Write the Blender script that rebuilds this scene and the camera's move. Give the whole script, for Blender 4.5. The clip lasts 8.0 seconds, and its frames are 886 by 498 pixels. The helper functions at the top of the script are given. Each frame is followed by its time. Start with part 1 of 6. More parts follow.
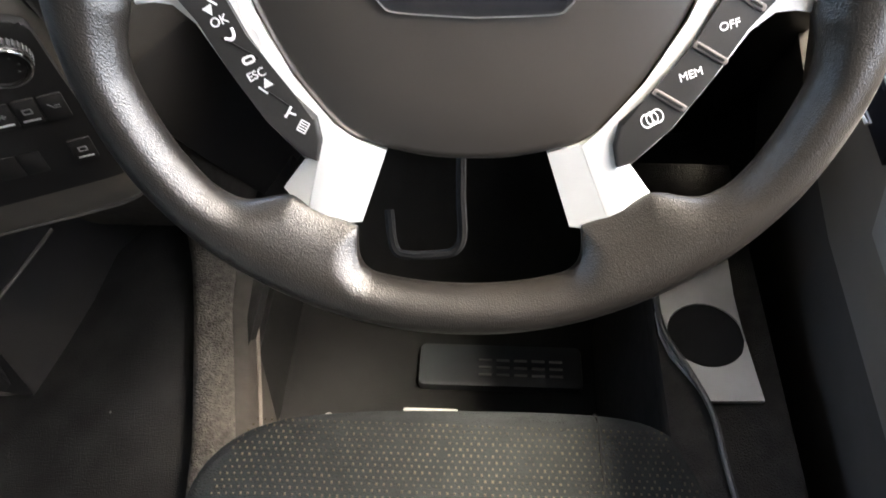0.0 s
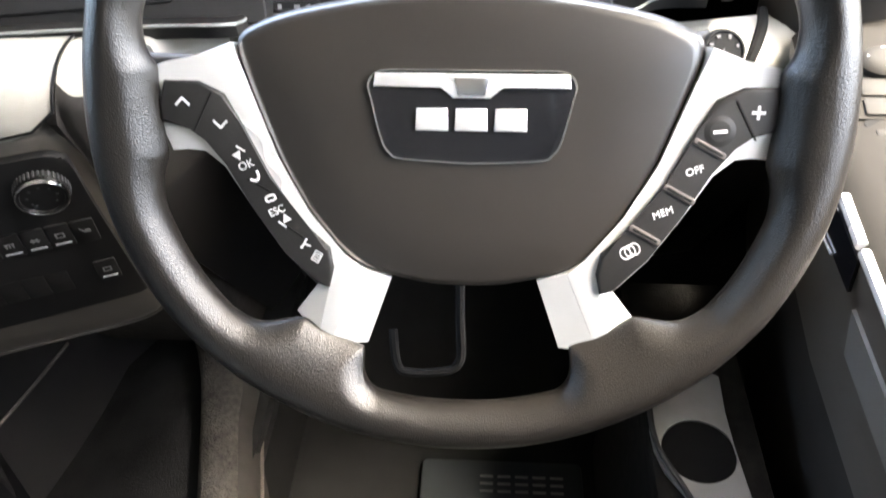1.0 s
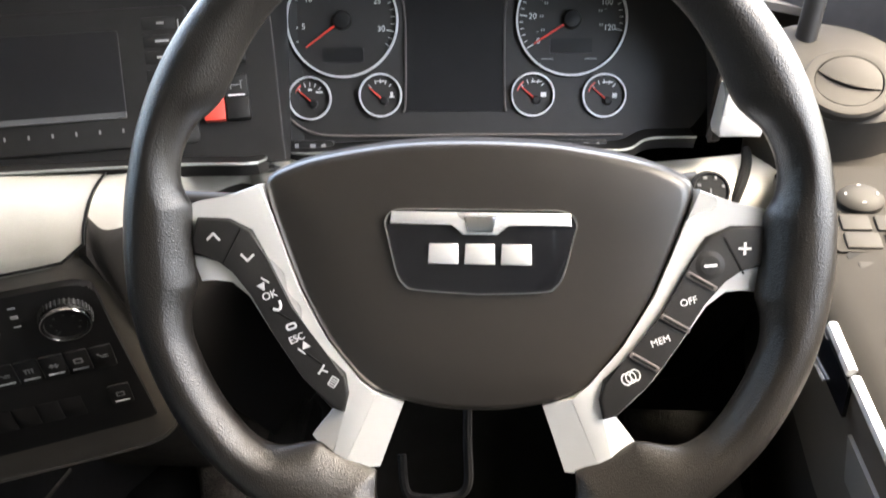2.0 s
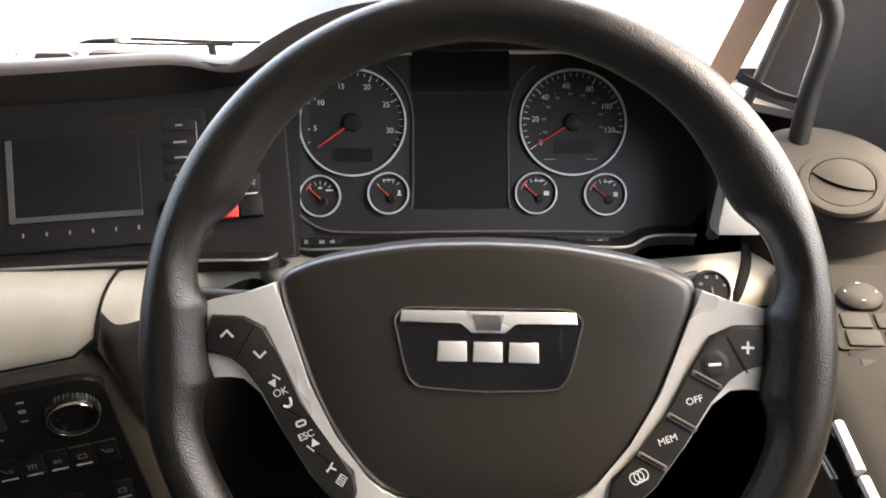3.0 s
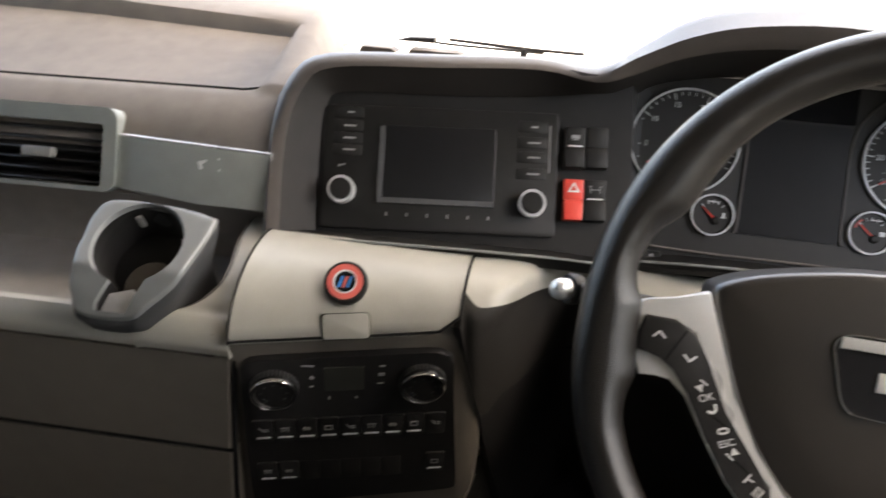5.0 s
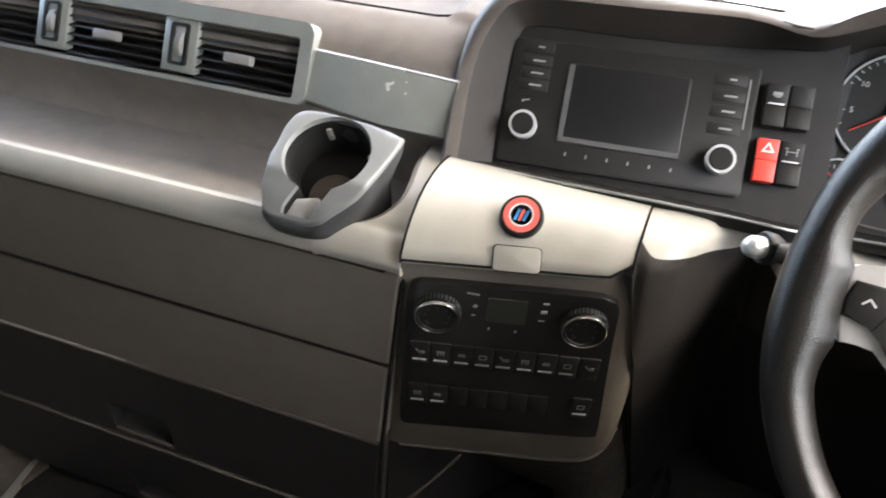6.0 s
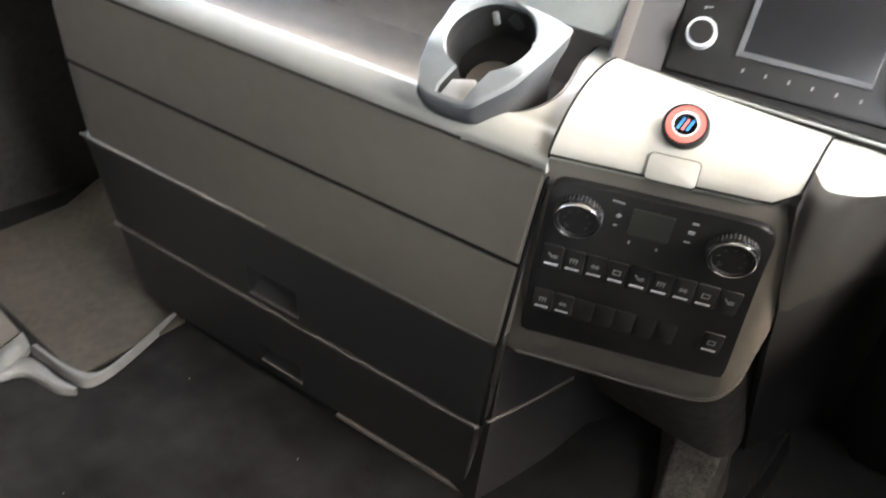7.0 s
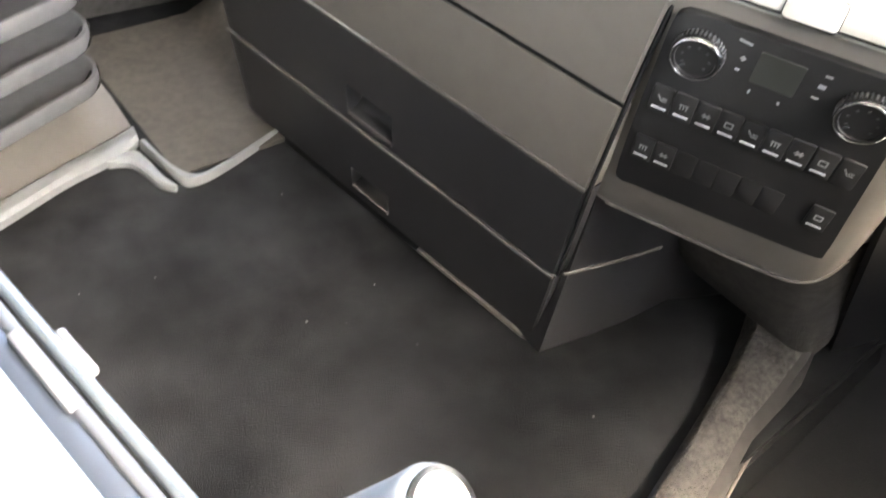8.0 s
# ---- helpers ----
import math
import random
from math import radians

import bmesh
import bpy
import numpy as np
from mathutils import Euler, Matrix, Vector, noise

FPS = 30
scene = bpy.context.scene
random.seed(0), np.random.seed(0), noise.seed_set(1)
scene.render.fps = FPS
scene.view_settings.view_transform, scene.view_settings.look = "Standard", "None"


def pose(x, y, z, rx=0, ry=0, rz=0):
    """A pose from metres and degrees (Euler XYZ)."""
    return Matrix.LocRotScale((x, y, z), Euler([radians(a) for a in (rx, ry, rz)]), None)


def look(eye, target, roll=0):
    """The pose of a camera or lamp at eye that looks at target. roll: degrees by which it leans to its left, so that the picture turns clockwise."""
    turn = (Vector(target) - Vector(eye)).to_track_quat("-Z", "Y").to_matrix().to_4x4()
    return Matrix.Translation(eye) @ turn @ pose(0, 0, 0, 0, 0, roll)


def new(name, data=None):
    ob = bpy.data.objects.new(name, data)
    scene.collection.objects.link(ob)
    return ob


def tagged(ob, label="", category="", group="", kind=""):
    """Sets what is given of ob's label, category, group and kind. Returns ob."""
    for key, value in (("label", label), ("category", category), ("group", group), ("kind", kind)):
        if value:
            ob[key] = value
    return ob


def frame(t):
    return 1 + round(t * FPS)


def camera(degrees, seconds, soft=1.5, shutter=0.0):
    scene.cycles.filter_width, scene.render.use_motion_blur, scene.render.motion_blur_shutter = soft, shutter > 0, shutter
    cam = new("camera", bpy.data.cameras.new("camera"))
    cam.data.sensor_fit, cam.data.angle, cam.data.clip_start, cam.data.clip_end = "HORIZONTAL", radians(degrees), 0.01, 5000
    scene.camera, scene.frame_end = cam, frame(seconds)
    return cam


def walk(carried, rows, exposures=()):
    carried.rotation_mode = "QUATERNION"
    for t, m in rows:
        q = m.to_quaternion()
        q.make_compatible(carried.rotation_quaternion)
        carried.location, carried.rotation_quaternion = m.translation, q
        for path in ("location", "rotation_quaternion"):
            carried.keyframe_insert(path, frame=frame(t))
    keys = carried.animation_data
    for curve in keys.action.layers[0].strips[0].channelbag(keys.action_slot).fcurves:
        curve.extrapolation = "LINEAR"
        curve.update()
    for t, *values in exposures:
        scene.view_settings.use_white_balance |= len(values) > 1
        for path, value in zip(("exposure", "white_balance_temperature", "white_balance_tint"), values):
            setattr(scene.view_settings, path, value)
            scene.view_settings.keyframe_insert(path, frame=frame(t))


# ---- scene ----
cam = camera(58.9, 8.0, 1.6, 0.4)

PATH = [
    (0, (0.004, 0.23, 0.991), (-0.085, 1.525, -0.531), -1.5),
    (0.5, (0.0, 0.212, 1.014), (-0.102, 1.591, -0.432), -1.5),
    (1, (0.009, 0.204, 1.028), (-0.098, 1.701, -0.294), -1.3),
    (1.5, (0.007, 0.191, 1.042), (-0.106, 1.791, -0.153), -1.2),
    (2, (0.003, 0.18, 1.05), (-0.107, 1.866, -0.02), -1.0),
    (2.2, (0.007, 0.178, 1.054), (-0.111, 1.894, 0.034), -1.2),
    (3.3, (-0.014, 0.167, 1.071), (-0.132, 1.977, 0.228), -0.7),
    (3.5, (-0.036, 0.164, 1.082), (-0.166, 1.977, 0.247), -0.9),
    (4, (-0.088, 0.15, 1.086), (-0.3, 1.961, 0.265), -0.3),
    (4.5, (-0.139, 0.139, 1.079), (-0.477, 1.929, 0.255), 0.8),
    (5, (-0.196, 0.111, 1.066), (-0.672, 1.86, 0.22), 1.9),
    (5.2, (-0.212, 0.103, 1.057), (-0.757, 1.825, 0.198), 2.6),
    (6.3, (-0.239, 0.085, 1.033), (-1.055, 1.614, 0.034), 5.1),
    (6.5, (-0.24, 0.083, 1.022), (-1.105, 1.567, -0.002), 5.7),
    (7, (-0.238, 0.078, 0.993), (-1.205, 1.427, -0.123), 7.8),
    (7.5, (-0.229, 0.08, 0.962), (-1.227, 1.277, -0.292), 9.8),
    (8, (-0.212, 0.084, 0.938), (-1.196, 1.137, -0.449), 11.7),
]
walk(cam, [(t, look(eye, target, roll)) for t, eye, target, roll in PATH],
     [(0, 5.95, 7200, 4), (0.5, 6.0, 7200, 4), (1, 5.85, 7200, 4), (1.5, 5.4, 7400, 4), (2.2, 5.3, 7700, 5), (3.3, 4.5, 8300, 7), (5.2, 4.35, 8200, 6), (6.5, 6.0, 7600, 4), (7, 6.3, 7500, 3), (7.5, 6.85, 7400, 4), (8, 7.25, 7400, 4)])

# ---- light ----
SUN_EL, SUN_AZ = 66.0, 76.0  # degrees; azimuth from straight ahead towards the right
world = bpy.data.worlds.new("sky")
scene.world = world
world.use_nodes = True
wn, wl = world.node_tree.nodes, world.node_tree.links
wn.clear()
sky = wn.new("ShaderNodeTexSky")
sky.sky_type, sky.sun_disc = "NISHITA", False
sky.sun_elevation, sky.sun_rotation = radians(SUN_EL), radians(SUN_AZ)
sky.air_density, sky.dust_density = 0.7, 5.0
wbg = wn.new("ShaderNodeBackground")
wbg.inputs["Strength"].default_value = 0.15
wout = wn.new("ShaderNodeOutputWorld")
wl.new(sky.outputs["Color"], wbg.inputs["Color"])
wl.new(wbg.outputs["Background"], wout.inputs["Surface"])
sun_data = bpy.data.lights.new("sun", "SUN")
sun_data.energy, sun_data.angle, sun_data.color = 0.5, radians(24), (1.0, 0.97, 0.93)
sun = new("sun", sun_data)
sun.rotation_euler = Euler((radians(90 - SUN_EL), 0, radians(180 - SUN_AZ)))


# ---- materials ----
def mat(name, col, rough=0.5, metal=0.0, var=0.12, scale=40.0, bump=0.08, grain=900.0, coat=0.0, voronoi=False, big=5.0, spec=0.5, bdist=0.0006):
    """A surface with grain, patchy tone and fine relief at real size."""
    m = bpy.data.materials.new(name)
    m.use_nodes = True
    n, l = m.node_tree.nodes, m.node_tree.links
    b = n["Principled BSDF"]
    tc = n.new("ShaderNodeTexCoord")

    def noise_node(s, detail):
        t = n.new("ShaderNodeTexNoise")
        t.inputs["Scale"].default_value, t.inputs["Detail"].default_value = s, detail
        l.new(tc.outputs["Object"], t.inputs["Vector"])
        return t

    fine, wide = noise_node(scale, 4), noise_node(big, 3)
    add = n.new("ShaderNodeMath")
    add.operation = "ADD"
    l.new(fine.outputs["Fac"], add.inputs[0])
    l.new(wide.outputs["Fac"], add.inputs[1])
    rng = n.new("ShaderNodeMapRange")
    rng.inputs["From Min"].default_value, rng.inputs["From Max"].default_value = 0.7, 1.3
    l.new(add.outputs[0], rng.inputs["Value"])
    mix = n.new("ShaderNodeMix")
    mix.data_type = "RGBA"
    mix.inputs[6].default_value = (*[c * (1 - var) for c in col], 1)
    mix.inputs[7].default_value = (*[min(1.0, c * (1 + var)) for c in col], 1)
    l.new(rng.outputs[0], mix.inputs[0])
    l.new(mix.outputs[2], b.inputs["Base Color"])
    rr = n.new("ShaderNodeMapRange")
    rr.inputs["To Min"].default_value, rr.inputs["To Max"].default_value = max(0.02, rough - 0.07), min(1.0, rough + 0.07)
    l.new(wide.outputs["Fac"], rr.inputs["Value"])
    l.new(rr.outputs[0], b.inputs["Roughness"])
    b.inputs["Metallic"].default_value = metal
    b.inputs["Specular IOR Level"].default_value = spec
    b.inputs["Coat Weight"].default_value = coat
    b.inputs["Coat Roughness"].default_value = 0.06
    if bump:
        if voronoi:
            g = n.new("ShaderNodeTexVoronoi")
            g.inputs["Scale"].default_value = grain
            l.new(tc.outputs["Object"], g.inputs["Vector"])
            out = g.outputs["Distance"]
        else:
            out = noise_node(grain, 3).outputs["Fac"]
        bp = n.new("ShaderNodeBump")
        bp.inputs["Strength"].default_value, bp.inputs["Distance"].default_value = bump, bdist
        l.new(out, bp.inputs["Height"])
        l.new(bp.outputs[0], b.inputs["Normal"])
    return m


DASH = mat("brown_dash_plastic", (0.135, 0.119, 0.107), 0.7, bump=0.25, grain=1400, voronoi=True, spec=0.2)
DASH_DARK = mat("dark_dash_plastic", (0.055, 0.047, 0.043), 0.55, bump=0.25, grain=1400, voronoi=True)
KHAKI = mat("khaki_satin_paint", (0.275, 0.265, 0.234), 0.48, var=0.06, bump=0.05, grain=1600)
SHELF = mat("grey_shelf_plastic", (0.16, 0.149, 0.136), 0.5, bump=0.2, grain=1400, voronoi=True, spec=0.3)
KHAKI_DK = mat("taupe_plastic", (0.096, 0.0842, 0.0695), 0.5, var=0.08, bump=0.15, grain=1500, voronoi=True)
BLACK = mat("black_plastic", (0.011, 0.0105, 0.0102), 0.5, var=0.2, bump=0.12, grain=1500, spec=0.28)
VISOR = mat("dark_brown_soft_plastic", (0.066, 0.056, 0.050), 0.5, bump=0.25, grain=1400, voronoi=True)
GLOSS = mat("gloss_black_plastic", (0.008, 0.008, 0.009), 0.16, var=0.2, bump=0.0, spec=0.35)
SCREEN = mat("screen_glass", (0.0095, 0.0095, 0.0105), 0.32, var=0.1, bump=0.0, spec=0.35)
FACE = mat("dial_face", (0.025, 0.0238, 0.023), 0.5, var=0.08, bump=0.05, spec=0.3)
VISORSHADE = mat("shaded_visor_inside", (0.017, 0.0145, 0.0132), 0.6, bump=0.25, grain=1400, voronoi=True, spec=0.25)
PILLARTRIM = mat("dark_brown_pillar_plastic", (0.035, 0.030, 0.027), 0.85, bump=0.2, grain=1200, spec=0.08)
DRAWER = mat("black_drawer_plastic", (0.0165, 0.0157, 0.0155), 0.42, var=0.15, bump=0.3, grain=1300, voronoi=True)
LEATHER = mat("black_leather", (0.0088, 0.0077, 0.0068), 0.30, var=0.25, bump=0.28, grain=1100, voronoi=True, bdist=0.0009, spec=0.40)
PADSKIN = mat("airbag_skin", (0.0165, 0.0141, 0.0120), 0.36, var=0.08, bump=0.10, grain=1800, voronoi=True, spec=0.5)
SILVER = mat("silver_paint", (0.62, 0.62, 0.605), 0.28, metal=0.5, var=0.04, bump=0.03, grain=2500)
SILVER_DULL = mat("grey_green_metallic", (0.27, 0.285, 0.268), 0.36, metal=0.4, var=0.07, bump=0.05, grain=2500)
CHROME = mat("chrome", (0.85, 0.85, 0.85), 0.12, metal=1.0, var=0.02, bump=0.0)
RING = mat("white_ring", (0.60, 0.61, 0.62), 0.3, metal=0.3, var=0.03, bump=0.0)
WHITE = mat("white_print", (0.62, 0.62, 0.62), 0.5, var=0.03, bump=0.0)
DOORSKIN = mat("grey_brown_door_plastic", (0.0145, 0.0134, 0.012), 0.8, var=0.08, bump=0.15, grain=1500, voronoi=True, spec=0.08)
DOORBUTTON = mat("grey_brown_button", (0.0175, 0.0163, 0.0145), 0.65, var=0.06, bump=0.1, grain=1300, spec=0.12)
PODSKIN = mat("taupe_vent_plastic", (0.026, 0.0238, 0.021), 0.75, var=0.08, bump=0.15, grain=1500, voronoi=True, spec=0.12)
SOFTWHITE = mat("soft_white_print", (0.5, 0.5, 0.5), 0.5, var=0.05, bump=0.0)
SIDECLOTH = mat("dark_door_carpet", (0.04, 0.037, 0.033), 0.9, var=0.25, scale=60, bump=0.6, grain=500, spec=0.1)
CONSOLECLOTH = mat("black_console_carpet", (0.016, 0.0148, 0.0135), 0.95, var=0.4, scale=60, bump=0.9, grain=600, bdist=0.002, spec=0.1)
SMALLPRINT = mat("dim_print", (0.022, 0.023, 0.025), 0.5, var=0.1, bump=0.0)
GREYPRINT = mat("grey_print", (0.23, 0.23, 0.23), 0.5, var=0.1, bump=0.0)
RED = mat("red_plastic", (0.64, 0.06, 0.045), 0.4, var=0.06, bump=0.03)
NEEDLE = mat("red_needle", (0.62, 0.05, 0.035), 0.4, var=0.03, bump=0.0)
CARPET = mat("black_carpet", (0.0154, 0.0151, 0.0149), 0.95, var=0.55, scale=14, big=4, bump=0.9, grain=620, bdist=0.0022, spec=0.1)
FOOTMAT = mat("black_foot_rubber", (0.0065, 0.0063, 0.0061), 0.8, var=0.35, scale=30, big=6, bump=0.5, grain=500, bdist=0.001, spec=0.2)
PANELSHADE = mat("shaded_panel_plastic", (0.018, 0.0162, 0.0143), 0.65, var=0.12, bump=0.25, grain=1400, voronoi=True, spec=0.2)
LEGCLOTH = mat("brown_tunnel_carpet", (0.040, 0.036, 0.031), 0.95, var=0.25, scale=80, big=10, bump=0.8, grain=450, bdist=0.002, spec=0.1)
EDGESIDE = mat("dark_brown_tunnel_side", (0.030, 0.027, 0.0235), 0.75, var=0.2, scale=50, bump=0.3, grain=700, spec=0.2)
CARPET_GREY = mat("worn_grey_carpet", (0.066, 0.060, 0.053), 0.95, var=0.5, scale=130, big=14, bump=1.0, grain=380, bdist=0.004, spec=0.1)
TRIM = mat("light_grey_trim", (0.16, 0.158, 0.147), 0.42, var=0.1, bump=0.1, grain=1200)
GREY = mat("mid_grey_plastic", (0.20, 0.195, 0.185), 0.45, var=0.08, bump=0.15, grain=1300, voronoi=True)
TAN = mat("tan_pillar_cloth", (0.42, 0.30, 0.23), 0.85, var=0.08, bump=0.3, grain=900)
LINING = mat("pale_cab_lining", (0.09, 0.085, 0.078), 0.9, var=0.06, bump=0.3, grain=800)
CUPGREY = mat("cup_grey_metallic", (0.205, 0.21, 0.205), 0.42, metal=0.25, var=0.05, bump=0.05)
CUPDARK = mat("cup_dark_grey", (0.035, 0.036, 0.037), 0.6, var=0.08, bump=0.1, grain=1400)
CLOUD = mat("white_vinyl", (0.23, 0.255, 0.258), 0.5, var=0.04, bump=0.2, grain=700, voronoi=True)
POCKET = mat("glossy_grey_plastic", (0.085, 0.083, 0.08), 0.13, var=0.08, bump=0.06, grain=1300)
CONCRETE = mat("pale_concrete", (0.55, 0.54, 0.52), 0.9, var=0.12, scale=3, big=0.4, bump=0.3, grain=60)
RUBBER = mat("black_rubber", (0.02, 0.02, 0.02), 0.6, var=0.1, bump=0.1)
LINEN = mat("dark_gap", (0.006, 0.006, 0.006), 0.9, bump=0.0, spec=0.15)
BLUE = mat("blue_print", (0.02, 0.16, 0.42), 0.4, var=0.05, bump=0.0)
ROSE = mat("faded_red_print", (0.62, 0.12, 0.10), 0.42, var=0.1, bump=0.05)
ICE = mat("pale_blue_metal", (0.115, 0.126, 0.13), 0.3, metal=0.4, var=0.04, bump=0.0)

# ---- tools ----
I4 = Matrix.Identity(4)
WORLD = {}


def face_frame(o, yaw, lean):
    """A frame on a face: x along it to the right, y up it, z out of it. yaw: its right end lies further ahead; lean: its top leans away."""
    a, b = radians(yaw), radians(lean)
    ex, f = Vector((math.cos(a), math.sin(a), 0)), Vector((-math.sin(a), math.cos(a), 0))
    eu = f * math.sin(b) + Vector((0, 0, math.cos(b)))
    n = ex.cross(eu)
    m = Matrix((ex, eu, n)).transposed().to_4x4()
    m.translation = o
    return m


def thing(name, at, label, category, group="", kind=""):
    ob = new(name)
    ob.empty_display_size = 0.02
    ob.matrix_basis = at if isinstance(at, Matrix) else Matrix.Translation(at)
    WORLD[ob] = ob.matrix_basis.copy()
    return tagged(ob, label, category, group, kind)


def finish(me, smooth, angle=40):
    if smooth:
        me.polygons.foreach_set("use_smooth", [True] * len(me.polygons))
        me.set_sharp_from_angle(angle=radians(angle))


def part(name, bm, material, parent=None, label="", at=I4, smooth=True, angle=40):
    """One mesh object, built in the frame at, under a thing or a part."""
    bmesh.ops.recalc_face_normals(bm, faces=bm.faces)
    me = bpy.data.meshes.new(name)
    bm.to_mesh(me)
    bm.free()
    me.materials.append(material)
    finish(me, smooth, angle)
    ob = new(name, me)
    WORLD[ob] = at.copy()
    if parent:
        ob.parent = parent
        ob.matrix_parent_inverse = WORLD[parent].inverted()
    ob.matrix_basis = at
    if label:
        ob["label"] = label
    return ob


def solo(name, bm, material, label, category, at=I4, kind="", group="", smooth=True, angle=40):
    return tagged(part(name, bm, material, None, "", at, smooth, angle), label, category, group, kind)


def cr(pts, n=6, closed=False):
    """A smooth curve through points."""
    P = [Vector(p) for p in pts]
    out, k = [], len(P)
    for i in range(k if closed else k - 1):
        a, b, c, d = (P[(i + j) % k] if closed else P[min(max(i + j, 0), k - 1)] for j in (-1, 0, 1, 2))
        for s in range(n):
            t = s / n
            out.append(0.5 * (2 * b + (c - a) * t + (2 * a - 5 * b + 4 * c - d) * t * t + (3 * b - a - 3 * c + d) * t ** 3))
    return out if closed else out + [P[-1]]


def prism(bm, pts, z0, z1, bevel=0.0, seg=2, both=False):
    """A plate with the outline pts (x, y), from z0 to z1, its z1 rim rounded."""
    lo = [bm.verts.new((p[0], p[1], z0)) for p in pts]
    hi = [bm.verts.new((p[0], p[1], z1)) for p in pts]
    top = bm.faces.new(hi)
    low = bm.faces.new(lo[::-1])
    for i in range(len(pts)):
        j = (i + 1) % len(pts)
        bm.faces.new((lo[i], lo[j], hi[j], hi[i]))
    if bevel:
        edges = list(top.edges) + (list(low.edges) if both else [])
        bmesh.ops.bevel(bm, geom=edges, offset=bevel, segments=seg, affect="EDGES", profile=0.5)
    return bm


def ring_prism(bm, outer, inner, z0, z1):
    """A frame between two outlines of the same count."""
    k = len(outer)
    v = [[bm.verts.new((p[0], p[1], z)) for p in pts] for pts, z in ((outer, z0), (outer, z1), (inner, z1), (inner, z0))]
    for i in range(k):
        j = (i + 1) % k
        for a in range(4):
            b = (a + 1) % 4
            bm.faces.new((v[a][i], v[a][j], v[b][j], v[b][i]))
    return bm


def box(bm, c, s, bevel=0.0, seg=2, m=I4):
    made = bmesh.ops.create_cube(bm, size=1, matrix=m @ Matrix.Translation(c) @ Matrix.Diagonal((*s, 1)))
    if bevel:
        edges = {e for v in made["verts"] for e in v.link_edges}
        bmesh.ops.bevel(bm, geom=list(edges), offset=bevel, segments=seg, affect="EDGES", profile=0.5)
    return bm


def lathe(bm, prof, seg=40, m=I4, cap=True):
    """A turned body about z from (radius, height) pairs."""
    rings = [[bm.verts.new(m @ Vector((r * math.cos(2 * math.pi * i / seg), r * math.sin(2 * math.pi * i / seg), h))) for i in range(seg)] for r, h in prof]
    for a, b in zip(rings, rings[1:]):
        for i in range(seg):
            j = (i + 1) % seg
            bm.faces.new((a[i], a[j], b[j], b[i]))
    if cap:
        bm.faces.new(rings[0][::-1])
        bm.faces.new(rings[-1])
    return bm


def tube(bm, pts, r, seg=10, closed=False, flat=1.0):
    """A round bar along points; r: one radius or one for each point."""
    P = [Vector(p) for p in pts]
    k, rings, side = len(P), [], None
    for i, p in enumerate(P):
        t = (P[(i + 1) % k] - P[i - 1]) if closed else (P[min(i + 1, k - 1)] - P[max(i - 1, 0)])
        t.normalize()
        side = side if side else (Vector((0, 0, 1)) if abs(t.z) < 0.9 else Vector((1, 0, 0))).cross(t)
        side = (side - t * side.dot(t)).normalized()
        up = t.cross(side)
        rad = r[i] if isinstance(r, (list, tuple)) else r
        rings.append([bm.verts.new(p + rad * (math.cos(2 * math.pi * a / seg) * side + flat * math.sin(2 * math.pi * a / seg) * up)) for a in range(seg)])
    for i in range(k if closed else k - 1):
        a, b = rings[i], rings[(i + 1) % k]
        for s in range(seg):
            bm.faces.new((a[s], a[(s + 1) % seg], b[(s + 1) % seg], b[s]))
    if not closed:
        bm.faces.new(rings[0][::-1])
        bm.faces.new(rings[-1])
    return bm


def sheet(bm, rows, thick=0.0, closed=False, ref=(-0.1, 0.1, 1.1)):
    """A skin over rows of points, with thickness on its side away from ref."""
    rows = [[Vector(p) for p in row] for row in rows]
    k, w = len(rows), len(rows[0])
    nrm = []
    for i in range(k):
        line = []
        for j in range(w):
            du = rows[min(i + 1, k - 1)][j] - rows[max(i - 1, 0)][j]
            dv = rows[i][(j + 1) % w if closed else min(j + 1, w - 1)] - rows[i][j - 1 if closed else max(j - 1, 0)]
            line.append(du.cross(dv).normalized())
        nrm.append(line)
    turn = sum(nrm[i][j].dot((Vector(ref) - rows[i][j]).normalized()) for i in range(k) for j in range(w))
    back = -thick if turn > 0 else thick
    v = [[bm.verts.new(p) for p in row] for row in rows]
    last = w if closed else w - 1
    for i in range(k - 1):
        for j in range(last):
            bm.faces.new((v[i][j], v[i][(j + 1) % w], v[i + 1][(j + 1) % w], v[i + 1][j]))
    if thick:
        u = [[bm.verts.new(rows[i][j] + nrm[i][j] * back) for j in range(w)] for i in range(k)]
        for i in range(k - 1):
            for j in range(last):
                bm.faces.new((u[i][j], u[i + 1][j], u[i + 1][(j + 1) % w], u[i][(j + 1) % w]))
        for i in range(k - 1):
            for j in (() if closed else (0, w - 1)):
                bm.faces.new((v[i][j], v[i + 1][j], u[i + 1][j], u[i][j]))
        for j in range(last):
            for i in (0, k - 1):
                bm.faces.new((v[i][j], u[i][j], u[i][(j + 1) % w], v[i][(j + 1) % w]))
    return bm


def solid_loft(bm, rings):
    """A closed body through rings of points of one count."""
    v = [[bm.verts.new(p) for p in ring] for ring in rings]
    for a, b in zip(v, v[1:]):
        for i in range(len(a)):
            j = (i + 1) % len(a)
            bm.faces.new((a[i], a[j], b[j], b[i]))
    bm.faces.new(v[0][::-1])
    bm.faces.new(v[-1])
    return bm


